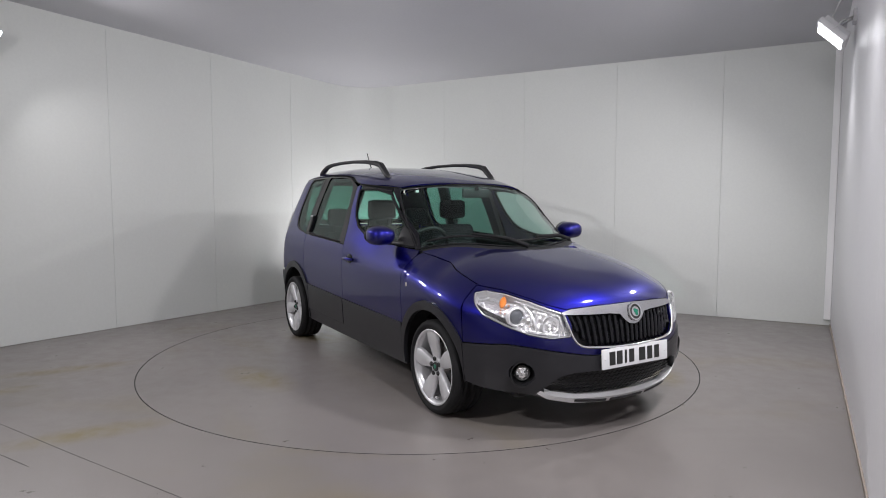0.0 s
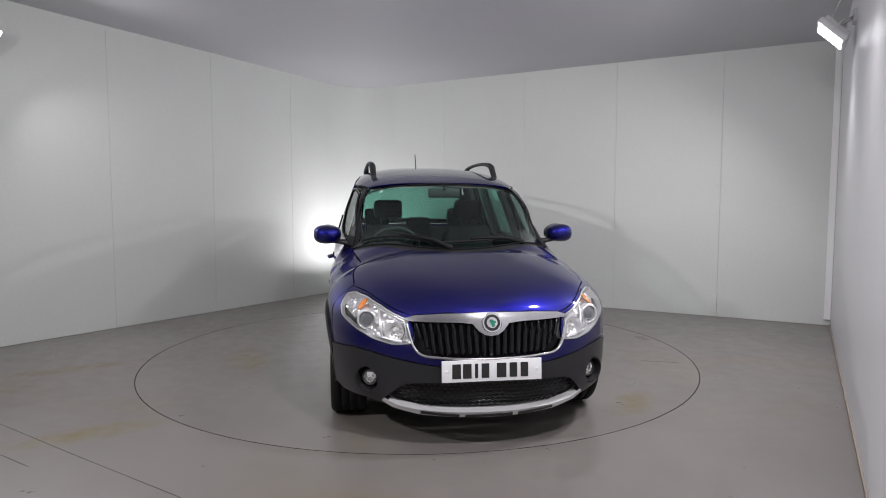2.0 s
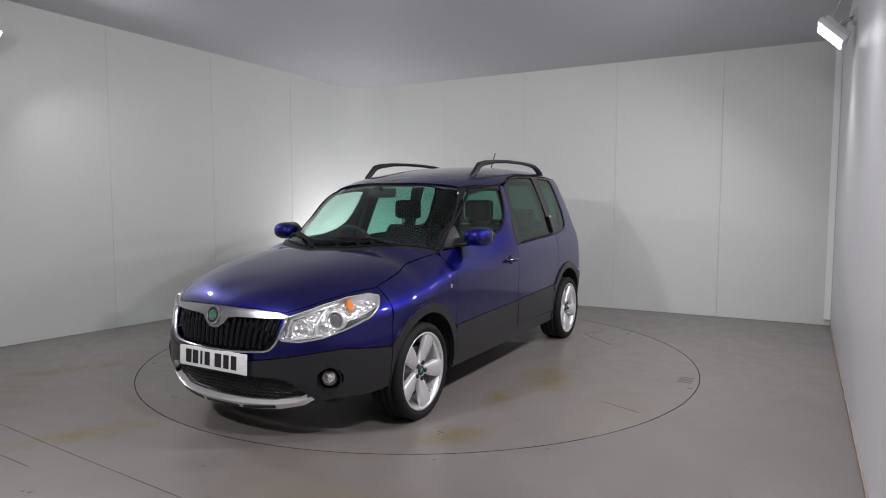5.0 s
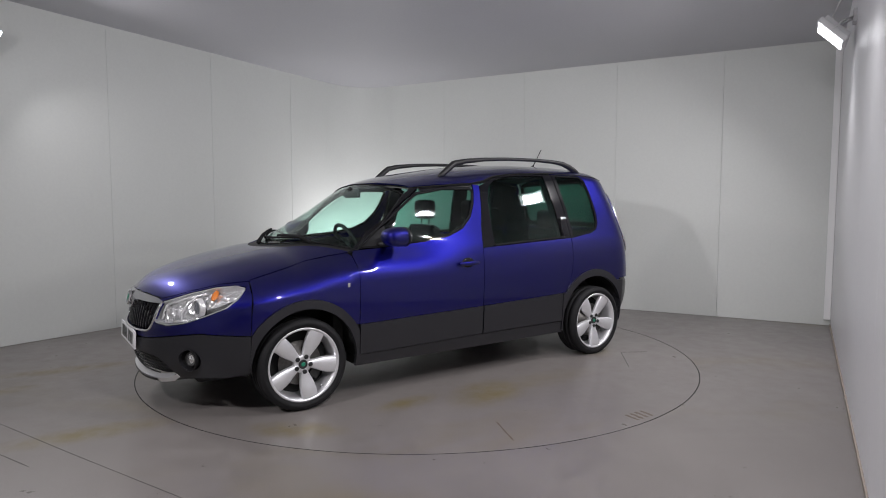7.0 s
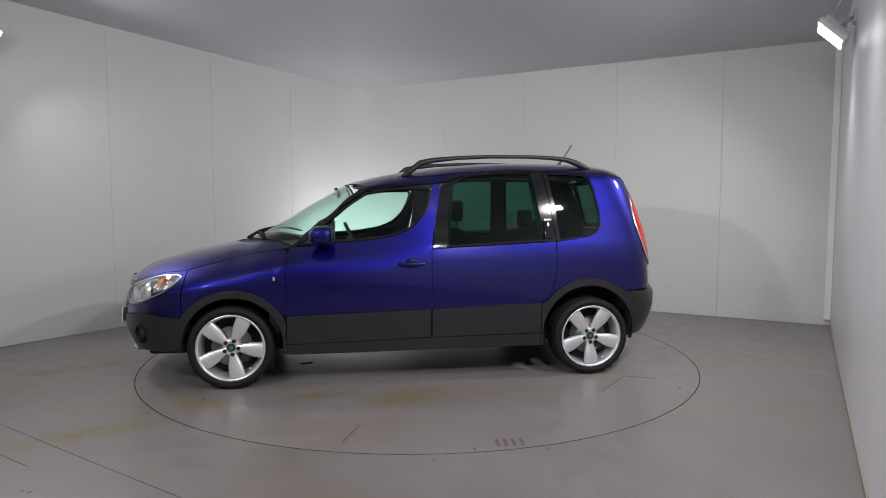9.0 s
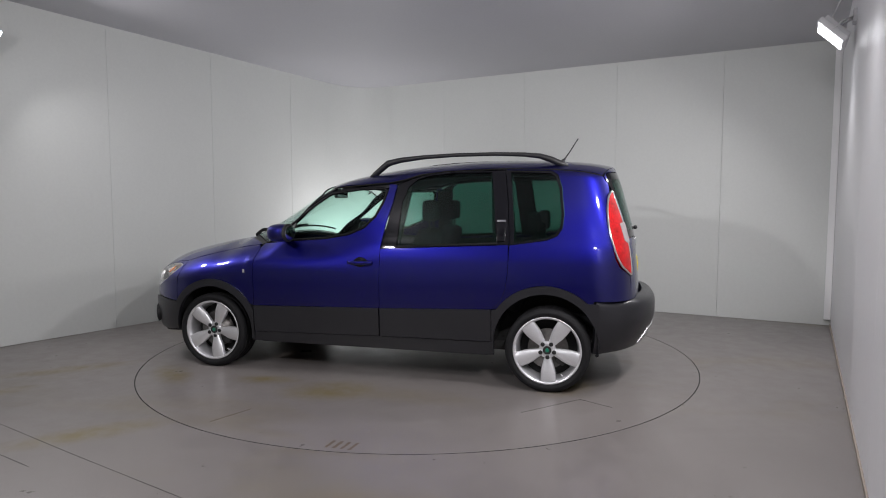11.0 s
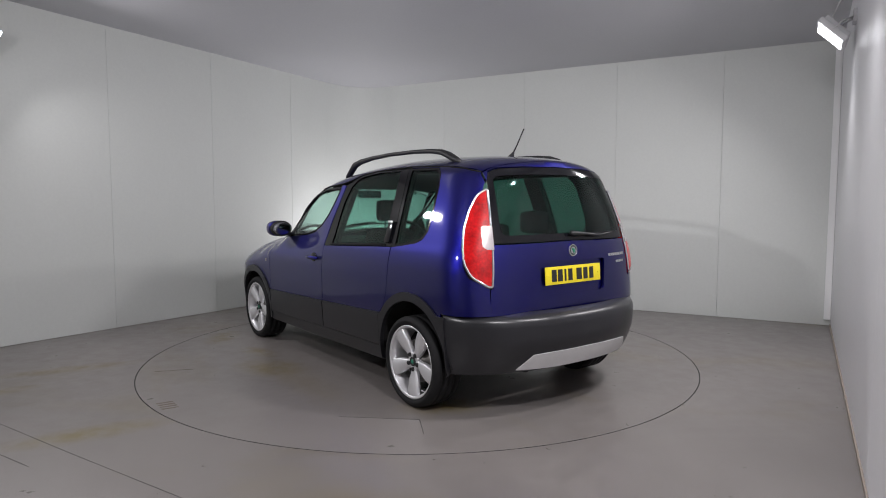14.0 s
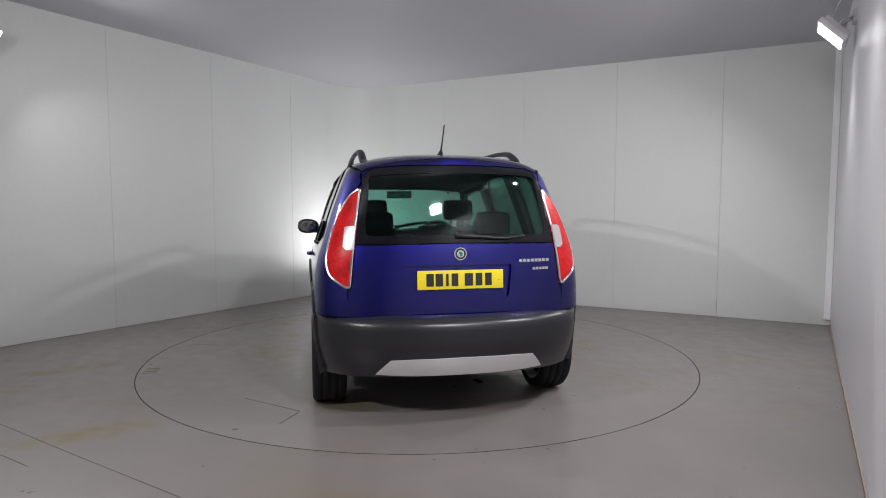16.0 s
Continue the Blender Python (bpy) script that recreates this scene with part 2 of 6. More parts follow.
def build_bay():
    ol, obk = Vector((-LEFT_U.y, LEFT_U.x)), Vector((-BACK_U.y, BACK_U.x))
    orr, on = Vector((RIGHT_U.y, -RIGHT_U.x)), Vector((-NEAR_U.y, NEAR_U.x))
    if on.dot(NEAR_P) < 0:
        on = -on
    on = -on if on.y > 0 else on
    a1, b1 = C_LB - LEFT_U * COVE, C_LB + BACK_U * COVE
    seam = (Vector((-2.43, 2.06)) - C_NL).dot(LEFT_U)
    wall("wall_left", C_NL, a1, ol, WALL, sorted(seam + 1.2 * k for k in range(-7, 2)), "unseen light grey panel wall added behind the camera with faint joints")
    seam = (Vector((2.34, 2.13)) - b1).dot(BACK_U)
    wall("wall_back", b1, C_BR, obk, WALL, sorted(seam + 1.17 * k for k in range(-3, 4)), "unseen light grey panel wall added behind the camera with faint joints")
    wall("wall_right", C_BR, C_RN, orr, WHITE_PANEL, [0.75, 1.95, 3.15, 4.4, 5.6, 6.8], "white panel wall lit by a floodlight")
    # Unseen wall, added behind the camera to close the bay.
    wall("unseen_wall_near", C_RN, C_NL, on, WALL, [1.2, 2.4, 3.6, 4.8, 6.0], "unseen light grey panel wall added behind the camera")
    # The rounded corner.
    n = 14
    pts, outs = [], []
    for i in range(n + 1):
        t = i / n
        p = a1 * (1 - t) ** 2 + C_LB * 2 * t * (1 - t) + b1 * t * t
        d = ((C_LB - a1) * (1 - t) + (b1 - C_LB) * t).normalized()
        pts.append(p)
        outs.append(Vector((-d.y, d.x)))
    bm = bmesh.new()
    inner = [(bm.verts.new((*p, 0)), bm.verts.new((*p, ROOM_H))) for p in pts]
    outer = [(bm.verts.new((*(p + o * 0.1), 0)), bm.verts.new((*(p + o * 0.1), ROOM_H))) for p, o in zip(pts, outs)]
    for i in range(n):
        bm.faces.new((inner[i][0], inner[i + 1][0], inner[i + 1][1], inner[i][1]))
        bm.faces.new((outer[i][1], outer[i + 1][1], outer[i + 1][0], outer[i][0]))
        bm.faces.new((inner[i][1], inner[i + 1][1], outer[i + 1][1], outer[i][1]))
    bmesh.ops.recalc_face_normals(bm, faces=bm.faces)
    tagged(link("wall_corner", bm, WALL, angle=30), "rounded light grey corner joining two walls", "wall", kind="structure")
    # Ceiling.
    bm = bmesh.new()
    far = [C_LB + (ol + obk) * 0.3, C_BR + (orr + obk) * 0.3, C_RN + (orr + on) * 0.3, C_NL + (on + ol) * 0.3]
    prism(bm, far, 0.0, 0.1)
    for v in bm.verts:
        v.co.z += 3.042 - 0.0115 * v.co.x - 0.0282 * v.co.y
    bmesh.ops.recalc_face_normals(bm, faces=bm.faces)
    tagged(link("ceiling", bm, CEILING), "plain grey painted ceiling", "ceiling", kind="structure")
    # Floor with a round hole for the turntable.
    bm = bmesh.new()
    m = 128
    rin = 2.262
    ring = [bm.verts.new((rin * math.cos(k * math.tau / m), rin * math.sin(k * math.tau / m), 0)) for k in range(m)]
    low = [bm.verts.new((v.co.x, v.co.y, -0.08)) for v in ring]

    def edge(ang):
        d = Vector((math.cos(ang), math.sin(ang)))
        best = 1e9
        for i in range(4):
            p, q = far[i], far[(i + 1) % 4]
            e = q - p
            k = d.x * e.y - d.y * e.x
            if abs(k) > 1e-9:
                s = (p.x * e.y - p.y * e.x) / k
                if 0 < s < best:
                    best = s
        return d * best

    rim = [bm.verts.new((*edge(k * math.tau / m), 0)) for k in range(m)]
    corners = [bm.verts.new((*c, 0)) for c in far]
    for k in range(m):
        j = (k + 1) % m
        face = [ring[k], rim[k]]
        a0, a1_ = k * math.tau / m, (k + 1) * math.tau / m
        for c in corners:
            ang = math.atan2(c.co.y, c.co.x) % math.tau
            if a0 + 1e-6 < ang < a1_ - 1e-6:
                face.append(c)
        face += [rim[j], ring[j]]
        bm.faces.new(face)
        bm.faces.new((low[k], ring[k], ring[j], low[j]))
    bmesh.ops.delete(bm, geom=[v for v in corners if not v.link_faces], context="VERTS")
    bmesh.ops.recalc_face_normals(bm, faces=bm.faces)
    up = [f for f in bm.faces if abs(f.normal.z) > 0.5]
    if up[0].normal.z < 0:
        bmesh.ops.reverse_faces(bm, faces=bm.faces)
    # The hole's upright edge takes the near-black painted shade.
    for f in bm.faces:
        f.material_index = 0 if abs(f.normal.z) > 0.5 else 1
    tagged(link("floor", bm, [FLOOR, GAP_SHADE]), "worn grey vinyl floor with yellowish stains", "floor", kind="structure")
    bm = bmesh.new()
    spin(bm, [(0, -0.06), (2.5, -0.06), (2.5, -0.09), (0, -0.09)], 64)
    tagged(link("turntable_pit", bm, GAP_SHADE), "black disc as painted shade below the turntable rim", "floor", kind="structure")
    # Trim in the right corner and at the foot of the white wall.
    inn = -orr
    bm = bmesh.new()
    c0 = C_BR - BACK_U * 0.004
    prism(bm, [c0, c0 - BACK_U * 0.06, c0 - BACK_U * 0.06 - obk * 0.03, c0 - BACK_U * 0.015 - obk * 0.045, c0 - obk * 0.045], 0.07, ROOM_H - 0.002)
    bmesh.ops.recalc_face_normals(bm, faces=bm.faces)
    tagged(link("trim", bm, TRIM), "white vertical corner trim", "trim", kind="structure")
    bm = bmesh.new()
    e1 = C_RN + RIGHT_U * 0.05
    e0 = C_BR - RIGHT_U * 0.05
    prism(bm, [e0 - orr * 0.001, e1 - orr * 0.001, e1 - orr * 0.010, e0 - orr * 0.010], 0.001, 0.028)
    bmesh.ops.recalc_face_normals(bm, faces=bm.faces)
    tagged(link("baseboard", bm, SKIRT), "thin brown edge strip at the foot of the white wall", "trim", kind="structure")


build_bay()


# ---- materials of the car ----
def paint_material():
    m = material("blue_metallic_paint", (0.0065, 0.0066, 0.142), 0.41, 1.0, Coat_Weight=1.0, Coat_Roughness=0.03, Coat_IOR=1.5)
    t = m.node_tree
    b = t.nodes["Principled BSDF"]
    co = t.nodes.new("ShaderNodeTexCoord")
    fl = node(m, "ShaderNodeTexNoise", Scale=900.0, Detail=1.0)
    wide = node(m, "ShaderNodeTexNoise", Scale=3.0, Detail=3.0)
    for n in (fl, wide):
        t.links.new(co.outputs["Object"], n.inputs["Vector"])
    r = t.nodes.new("ShaderNodeMapRange")
    r.inputs["From Min"].default_value, r.inputs["From Max"].default_value = 0.3, 0.7
    r.inputs["To Min"].default_value, r.inputs["To Max"].default_value = 0.75, 1.3
    t.links.new(fl.outputs[0], r.inputs["Value"])
    s = t.nodes.new("ShaderNodeVectorMath")
    s.operation = "SCALE"
    s.inputs[0].default_value = (0.0065, 0.0066, 0.142)
    t.links.new(r.outputs[0], s.inputs["Scale"])
    t.links.new(s.outputs[0], b.inputs["Base Color"])
    r2 = t.nodes.new("ShaderNodeMapRange")
    r2.inputs["To Min"].default_value, r2.inputs["To Max"].default_value = 0.04, 0.075
    t.links.new(wide.outputs[0], r2.inputs["Value"])
    t.links.new(r2.outputs[0], b.inputs["Coat Roughness"])
    return m


def glass_material(name, tint, gloss=1.0):
    """A tinted pane: clear by its tint, with the gloss of glass."""
    m = bpy.data.materials.new(name)
    m.use_nodes = True
    t = m.node_tree
    t.nodes.remove(t.nodes["Principled BSDF"])
    tr = node(m, "ShaderNodeBsdfTransparent", Color=(*tint, 1))
    gl = node(m, "ShaderNodeBsdfGlossy", Color=(gloss, gloss, gloss, 1), Roughness=0.025)
    lw = node(m, "ShaderNodeLayerWeight", Blend=0.5)
    pw = t.nodes.new("ShaderNodeMath")
    pw.operation = "POWER"
    pw.inputs[1].default_value = 4.5
    t.links.new(lw.outputs["Facing"], pw.inputs[0])
    fr = t.nodes.new("ShaderNodeMapRange")
    fr.inputs["To Min"].default_value, fr.inputs["To Max"].default_value = 0.024, 0.65
    t.links.new(pw.outputs[0], fr.inputs["Value"])
    mx = t.nodes.new("ShaderNodeMixShader")
    t.links.new(fr.outputs[0], mx.inputs[0])
    t.links.new(tr.outputs[0], mx.inputs[1])
    t.links.new(gl.outputs[0], mx.inputs[2])
    t.links.new(mx.outputs[0], t.nodes["Material Output"].inputs["Surface"])
    return m


PAINT = paint_material()
CLAD = mottled(material("dark_grey_cladding", (0.016, 0.016, 0.019), 0.30), 6, 0.9, 1.1, 300, 0.18, 0.05)
BLACK_GLOSS = material("gloss_black", (0.005, 0.005, 0.007), 0.09, 0.0, Specular_IOR_Level=0.38)
BLACK = mottled(material("black_plastic", (0.010, 0.010, 0.011), 0.5), 10, 0.85, 1.15, 200, 0.1)
RUBBER = mottled(material("tyre_rubber", (0.009, 0.009, 0.010), 0.7, Specular_IOR_Level=0.25), 12, 0.8, 1.3, 150, 0.15, 0.06)
SEAL = material("rubber_seal", (0.008, 0.008, 0.009), 0.75, Specular_IOR_Level=0.2)
CHROME = material("chrome", (0.80, 0.80, 0.82), 0.10, 1.0)
SILVER = mottled(material("silver_paint", (0.70, 0.70, 0.71), 0.34, 0.45, Coat_Weight=0.4), 15, 0.94, 1.05, 300, 0.02, 0.04)
BRIGHT_BAR = mottled(material("polished_bar", (0.58, 0.58, 0.60), 0.20, 0.95), 20, 0.95, 1.05, 300, 0.02, 0.03)
ALLOY = mottled(material("alloy_wheel", (0.74, 0.74, 0.76), 0.36, 0.65), 12, 0.9, 1.05, 200, 0.03, 0.06)
STEEL = mottled(material("brake_steel", (0.22, 0.21, 0.20), 0.45, 0.9), 20, 0.7, 1.2)
DARK_METAL = material("dark_metal", (0.05, 0.05, 0.05), 0.5, 0.6)
CLEAR = glass_material("lamp_lens", (0.97, 0.97, 0.97))
GLASS_FRONT = glass_material("window_glass", (0.85, 0.955, 0.92))
GLASS_REAR = glass_material("tinted_glass", (0.42, 0.61, 0.56))
AMBER = material("amber_lens", (0.75, 0.22, 0.03), 0.2, Coat_Weight=0.8)
RED_LENS = mottled(material("red_lens", (0.50, 0.004, 0.006), 0.30, 0.0, Coat_Weight=0.8, Specular_IOR_Level=0.15), 18, 0.40, 1.35, 70, 0.12)
WHITE_LENS = mottled(material("white_lens", (0.42, 0.38, 0.38), 0.2, 0.2, Coat_Weight=1.0), 30, 0.8, 1.1, 200, 0.2)
REFLECTOR = material("lamp_reflector", (0.90, 0.90, 0.91), 0.25, 0.6)
FACETS = material("faceted_reflector", (0.86, 0.86, 0.87), 0.24, 0.80)
_v = node(FACETS, "ShaderNodeTexVoronoi", Scale=38.0)
_c = FACETS.node_tree.nodes.new("ShaderNodeTexCoord")
_b = node(FACETS, "ShaderNodeBump", Strength=0.9, Distance=0.012)
FACETS.node_tree.links.new(_c.outputs["Object"], _v.inputs["Vector"])
FACETS.node_tree.links.new(_v.outputs["Distance"], _b.inputs["Height"])
FACETS.node_tree.links.new(_b.outputs[0], FACETS.node_tree.nodes["Principled BSDF"].inputs["Normal"])
LAMP_GREY = material("lamp_inner", (0.60, 0.60, 0.62), 0.3, 0.6)
PLATE_WHITE = mottled(material("white_plate", (0.74, 0.74, 0.76), 0.35), 10, 0.96, 1.04)
PLATE_YELLOW = mottled(material("yellow_plate", (0.72, 0.58, 0.02), 0.35), 10, 0.96, 1.04)
CLOTH = mottled(material("seat_cloth", (0.013, 0.013, 0.015), 0.9, Specular_IOR_Level=0.2), 14, 0.8, 1.2, 250, 0.4)
HEADLINER = mottled(material("headliner", (0.30, 0.30, 0.29), 0.9), 10, 0.95, 1.05, 250, 0.3)
GREEN = material("green_enamel", (0.015, 0.20, 0.12), 0.3)
DISC_BLACK = material("badge_black", (0.02, 0.02, 0.02), 0.3)
MIRROR = material("mirror_glass", (0.35, 0.36, 0.38), 0.02, 1.0)
UNDER = mottled(material("underbody", (0.012, 0.012, 0.012), 0.8), 6, 0.7, 1.3)


# ---- the car: shape ----
# Car space: x forward, y to the car's left, z up, origin between the axles on the ground.
def curve(points):
    """A smooth monotone curve through (argument, value) points, for arrays."""
    xs = np.array([p[0] for p in points], float)
    ys = np.array([p[1] for p in points], float)
    h = np.diff(xs)
    d = np.diff(ys) / h
    m = np.zeros(len(xs))
    m[0], m[-1] = d[0], d[-1]
    for i in range(1, len(xs) - 1):
        if d[i - 1] * d[i] > 0:
            w1, w2 = 2 * h[i] + h[i - 1], h[i] + 2 * h[i - 1]
            m[i] = (w1 + w2) / (w1 / d[i - 1] + w2 / d[i])

    def f(x):
        x = np.asarray(x, float)
        i = np.clip(np.searchsorted(xs, x) - 1, 0, len(h) - 1)
        t = np.clip((x - xs[i]) / h[i], 0, 1)
        a = (1 + 2 * t) * (1 - t) ** 2 * ys[i] + t * (1 - t) ** 2 * h[i] * m[i] + t * t * (3 - 2 * t) * ys[i + 1] + t * t * (t - 1) * h[i] * m[i + 1]
        return a + np.where(x < xs[0], (x - xs[0]) * m[0], 0) + np.where(x > xs[-1], (x - xs[-1]) * m[-1], 0)

    return f


HALF = curve([(0.10, 0.74), (0.22, 0.806), (0.32, 0.820), (0.45, 0.829), (0.60, 0.838), (0.75, 0.842), (0.88, 0.836), (0.97, 0.820), (1.06, 0.790), (1.25, 0.728), (1.40, 0.672), (1.50, 0.632), (1.60, 0.585), (1.72, 0.52)])
TOP = curve([(-2.3, 1.20), (-2.0, 1.42), (-1.86, 1.52), (-1.72, 1.575), (-1.50, 1.607), (-1.2, 1.622), (-0.85, 1.624), (-0.40, 1.600), (0.08, 1.540), (0.32, 1.492), (0.50, 1.440), (0.666, 1.352), (0.873, 1.228), (1.10, 1.092), (1.27, 1.005), (1.36, 0.990), (1.46, 0.971), (1.68, 0.925), (1.89, 0.869), (2.0, 0.827), (2.08, 0.777), (2.13, 0.72), (2.17, 0.62)])
NOSE = curve([(0.10, 2.02), (0.20, 2.10), (0.30, 2.150), (0.40, 2.165), (0.52, 2.165), (0.62, 2.155), (0.72, 2.135), (0.82, 2.085), (0.95, 2.03), (1.2, 1.9), (1.7, 1.7)])
TAIL = curve([(0.10, -1.80), (0.30, -1.90), (0.62, -1.938), (0.82, -1.925), (1.0, -1.905), (1.10, -1.888), (1.30, -1.835), (1.45, -1.790), (1.55, -1.750), (1.65, -1.70)])
TAIL_BUMPER = curve([(0.10, -1.86), (0.22, -1.93), (0.30, -1.99), (0.40, -2.038), (0.50, -2.062), (0.57, -2.062), (0.622, -2.046), (0.645, -2.005), (0.660, -1.90)])
ROLL = curve([(-2.3, 0.13), (-0.4, 0.13), (0.30, 0.135), (0.455, 0.16), (0.66, 0.32), (0.88, 0.43), (1.10, 0.34), (1.28, 0.27), (1.40, 0.26), (1.6, 0.25), (1.8, 0.22), (2.0, 0.20), (2.2, 0.19)])
ROLL_A = curve([(-2.3, 2.5), (0.25, 2.4), (0.5, 2.05), (1.1, 2.05), (1.36, 1.5), (1.8, 1.5), (2.05, 2.2), (2.2, 2.8)])
ROLL_B = curve([(-2.3, 0.40), (0.25, 0.417), (0.5, 0.46), (1.1, 0.45), (1.36, 0.30), (1.8, 0.30), (2.05, 0.32), (2.2, 0.34)])
DECK_R = curve([(-2.3, 0.11), (0.5, 0.11), (0.9, 0.15), (1.15, 0.18), (1.36, 0.20)])
DECK_A = curve([(-2.3, 2.4), (0.5, 2.4), (1.0, 1.6), (1.36, 1.5)])
DECK_B = curve([(-2.3, 0.417), (0.5, 0.417), (1.0, 0.31), (1.36, 0.30)])


DECK = curve([(-2.3, 0.8), (0.2, 0.93), (0.6, 0.985), (0.85, 1.004), (1.05, 1.004), (1.20, 0.990), (1.36, 0.955)])


def corner(t, p):
    t = np.clip(t, 0.0, 1.0)
    return np.maximum(1 - (1 - t) ** p, 0) ** (1 / p)


def shoulder(t, a, b):
    t = np.clip(t, 0.0, 1.0)
    return np.maximum(1 - (1 - t) ** a, 0) ** b


def half_width(x, z, tail=TAIL, wide=0.0, bend=0.36, bend_p=3.0):
    y = HALF(z) + wide
    y = y * corner((NOSE(z) - x) / 0.75, 2.2)
    y = y * corner((x - tail(z)) / bend, bend_p)
    cabin = shoulder((TOP(x) - z) / ROLL(x), ROLL_A(x), ROLL_B(x))
    deck = shoulder((DECK(x) - z) / DECK_R(x), DECK_A(x), DECK_B(x))
    up, fore = np.clip((z - 0.80) / 0.25, 0, 1), np.clip((x + 0.15) / 0.7, 0, 1)
    y = y * (1 - 0.092 * up * up * (3 - 2 * up) * fore * fore * (3 - 2 * fore) * np.clip((1.45 - x) / 0.4, 0, 1))
    fade = np.clip((1.46 - x) / 0.50, 0, 1)
    deck = deck * fade * fade * (3 - 2 * fade)
    blend = 0.10 * (1 - cabin) * (1 - deck) * cabin * deck
    return y * 0.5 * (cabin + deck + np.sqrt((cabin - deck) ** 2 + blend))


BODY = dict(tail=TAIL, wide=0.0)
BUMPER = dict(tail=TAIL_BUMPER, wide=0.017, bend=0.58, bend_p=2.4)
AXIS_Z, K_ROOF, K_END = 0.55, 0.8, 0.9


def spread(view, a, b, r):
    """The point at distance r along the ray that a view sends through its coordinates a, b."""
    if view == "side":
        return np.stack([a, r, b], -1)
    if view == "front":
        return np.stack([0.6 + r, a, b], -1)
    if view == "rear":
        return np.stack([-0.6 - r, a, b], -1)
    if view == "nose":
        return np.stack([1.2 + r * np.cos(a / K_END), r * np.sin(a / K_END), b], -1)
    if view == "tail":
        return np.stack([-1.2 - r * np.cos(a / K_END), r * np.sin(a / K_END), b], -1)
    return np.stack([a, r * np.sin(b / K_ROOF), AXIS_Z + r * np.cos(b / K_ROOF)], -1)


def gather(view, p):
    x, y, z = p[..., 0], p[..., 1], p[..., 2]
    if view == "side":
        return np.stack([x, z], -1)
    if view in ("front", "rear"):
        return np.stack([y, z], -1)
    if view == "nose":
        return np.stack([np.arctan2(y, x - 1.2) * K_END, z], -1)
    if view == "tail":
        return np.stack([np.arctan2(y, -1.2 - x) * K_END, z], -1)
    return np.stack([x, np.arctan2(y, z - AXIS_Z) * K_ROOF], -1)


def field(p, shape):
    return np.abs(p[..., 1]) + 1e-5 - half_width(p[..., 0], p[..., 2], **shape)


def project(view, a, b, shape=BODY):
    a, b = np.asarray(a, float), np.asarray(b, float)
    lo, hi = np.zeros_like(a), np.full_like(a, 1.75)
    for _ in range(27):
        mid = (lo + hi) / 2
        out = field(spread(view, a, b, mid), shape) > 0
        hi = np.where(out, mid, hi)
        lo = np.where(out, lo, mid)
    return spread(view, a, b, (lo + hi) / 2)


def outward(p, shape=BODY):
    e = 0.007
    g = []
    for i in range(3):
        d = np.zeros(3)
        d[i] = e
        g.append(field(p + d, shape) - field(p - d, shape))
    g = np.stack(g, -1)
    return g / np.maximum(np.linalg.norm(g, axis=-1, keepdims=True), 1e-9)


def resample(pts, step, closed=True):
    out = []
    n = len(pts)
    for i in range(n if closed else n - 1):
        p, q = np.array(pts[i]), np.array(pts[(i + 1) % n])
        k = max(1, int(math.ceil(np.linalg.norm(q - p) / step)))
        out += [p + (q - p) * j / k for j in range(k)]
    return np.array(out)


def rounded(pts, r, seg=4):
    """A polygon with its corners cut round, by r at most."""
    out = []
    n = len(pts)
    for i in range(n):
        a, p, c = (np.array(pts[(i + k) % n], float) for k in (-1, 0, 1))
        la, lc = np.linalg.norm(a - p), np.linalg.norm(c - p)
        ra = min(r, la * 0.45, lc * 0.45)
        s, e = p + (a - p) / la * ra, p + (c - p) / lc * ra
        for k in range(seg + 1):
            t = k / seg
            out.append(tuple(s * (1 - t) ** 2 + p * 2 * t * (1 - t) + e * t * t))
    return out


from mathutils.geometry import delaunay_2d_cdt


def lift(view, spec, shape=BODY):
    """Points given as (view, a, b) turned into coordinates of the view asked for."""
    out = []
    for s in spec:
        p = project(s[0], np.array([s[1]]), np.array([s[2]]), shape)[0] if isinstance(s[0], str) else np.array(s)
        out.append(tuple(gather(view, p)))
    return out


def inside(q, loops):
    """Whether points lie inside the outline and outside its holes."""
    odd = np.zeros(len(q), bool)
    for lp in loops:
        a, b = lp, np.roll(lp, -1, axis=0)
        up = (a[None, :, 1] > q[:, None, 1]) != (b[None, :, 1] > q[:, None, 1])
        dy = np.where(b[:, 1] == a[:, 1], 1e-12, b[:, 1] - a[:, 1])
        xc = a[None, :, 0] + (q[:, None, 1] - a[None, :, 1]) / dy[None] * (b[:, 0] - a[:, 0])[None]
        odd ^= (np.sum(up & (q[:, None, 0] < xc), axis=1) % 2).astype(bool)
    return odd


def facing(view, ab, pos, shape):
    """Outward normals of a stretch of skin, from its slopes along the view's two directions."""
    if view == "side":
        return outward(pos, shape)
    e = 0.003
    du = project(view, ab[:, 0] + e, ab[:, 1], shape) - pos
    dv = project(view, ab[:, 0], ab[:, 1] + e, shape) - pos
    n = np.cross(du, dv)
    n = n / np.maximum(np.linalg.norm(n, axis=-1, keepdims=True), 1e-12)
    mid = {"nose": (1.2, 0, 0.5), "front": (0.6, 0, 0.5), "tail": (-1.2, 0, 0.8), "rear": (-0.6, 0, 0.8)}.get(view)
    out = pos - np.array(mid) if mid else pos - pos * (1, 0, 0) - (0, 0, AXIS_Z)
    if mid:
        out[:, 2] = 0
    return n * np.where(np.sum(n * out, axis=-1, keepdims=True) < 0, -1.0, 1.0)


SHEETS = {}


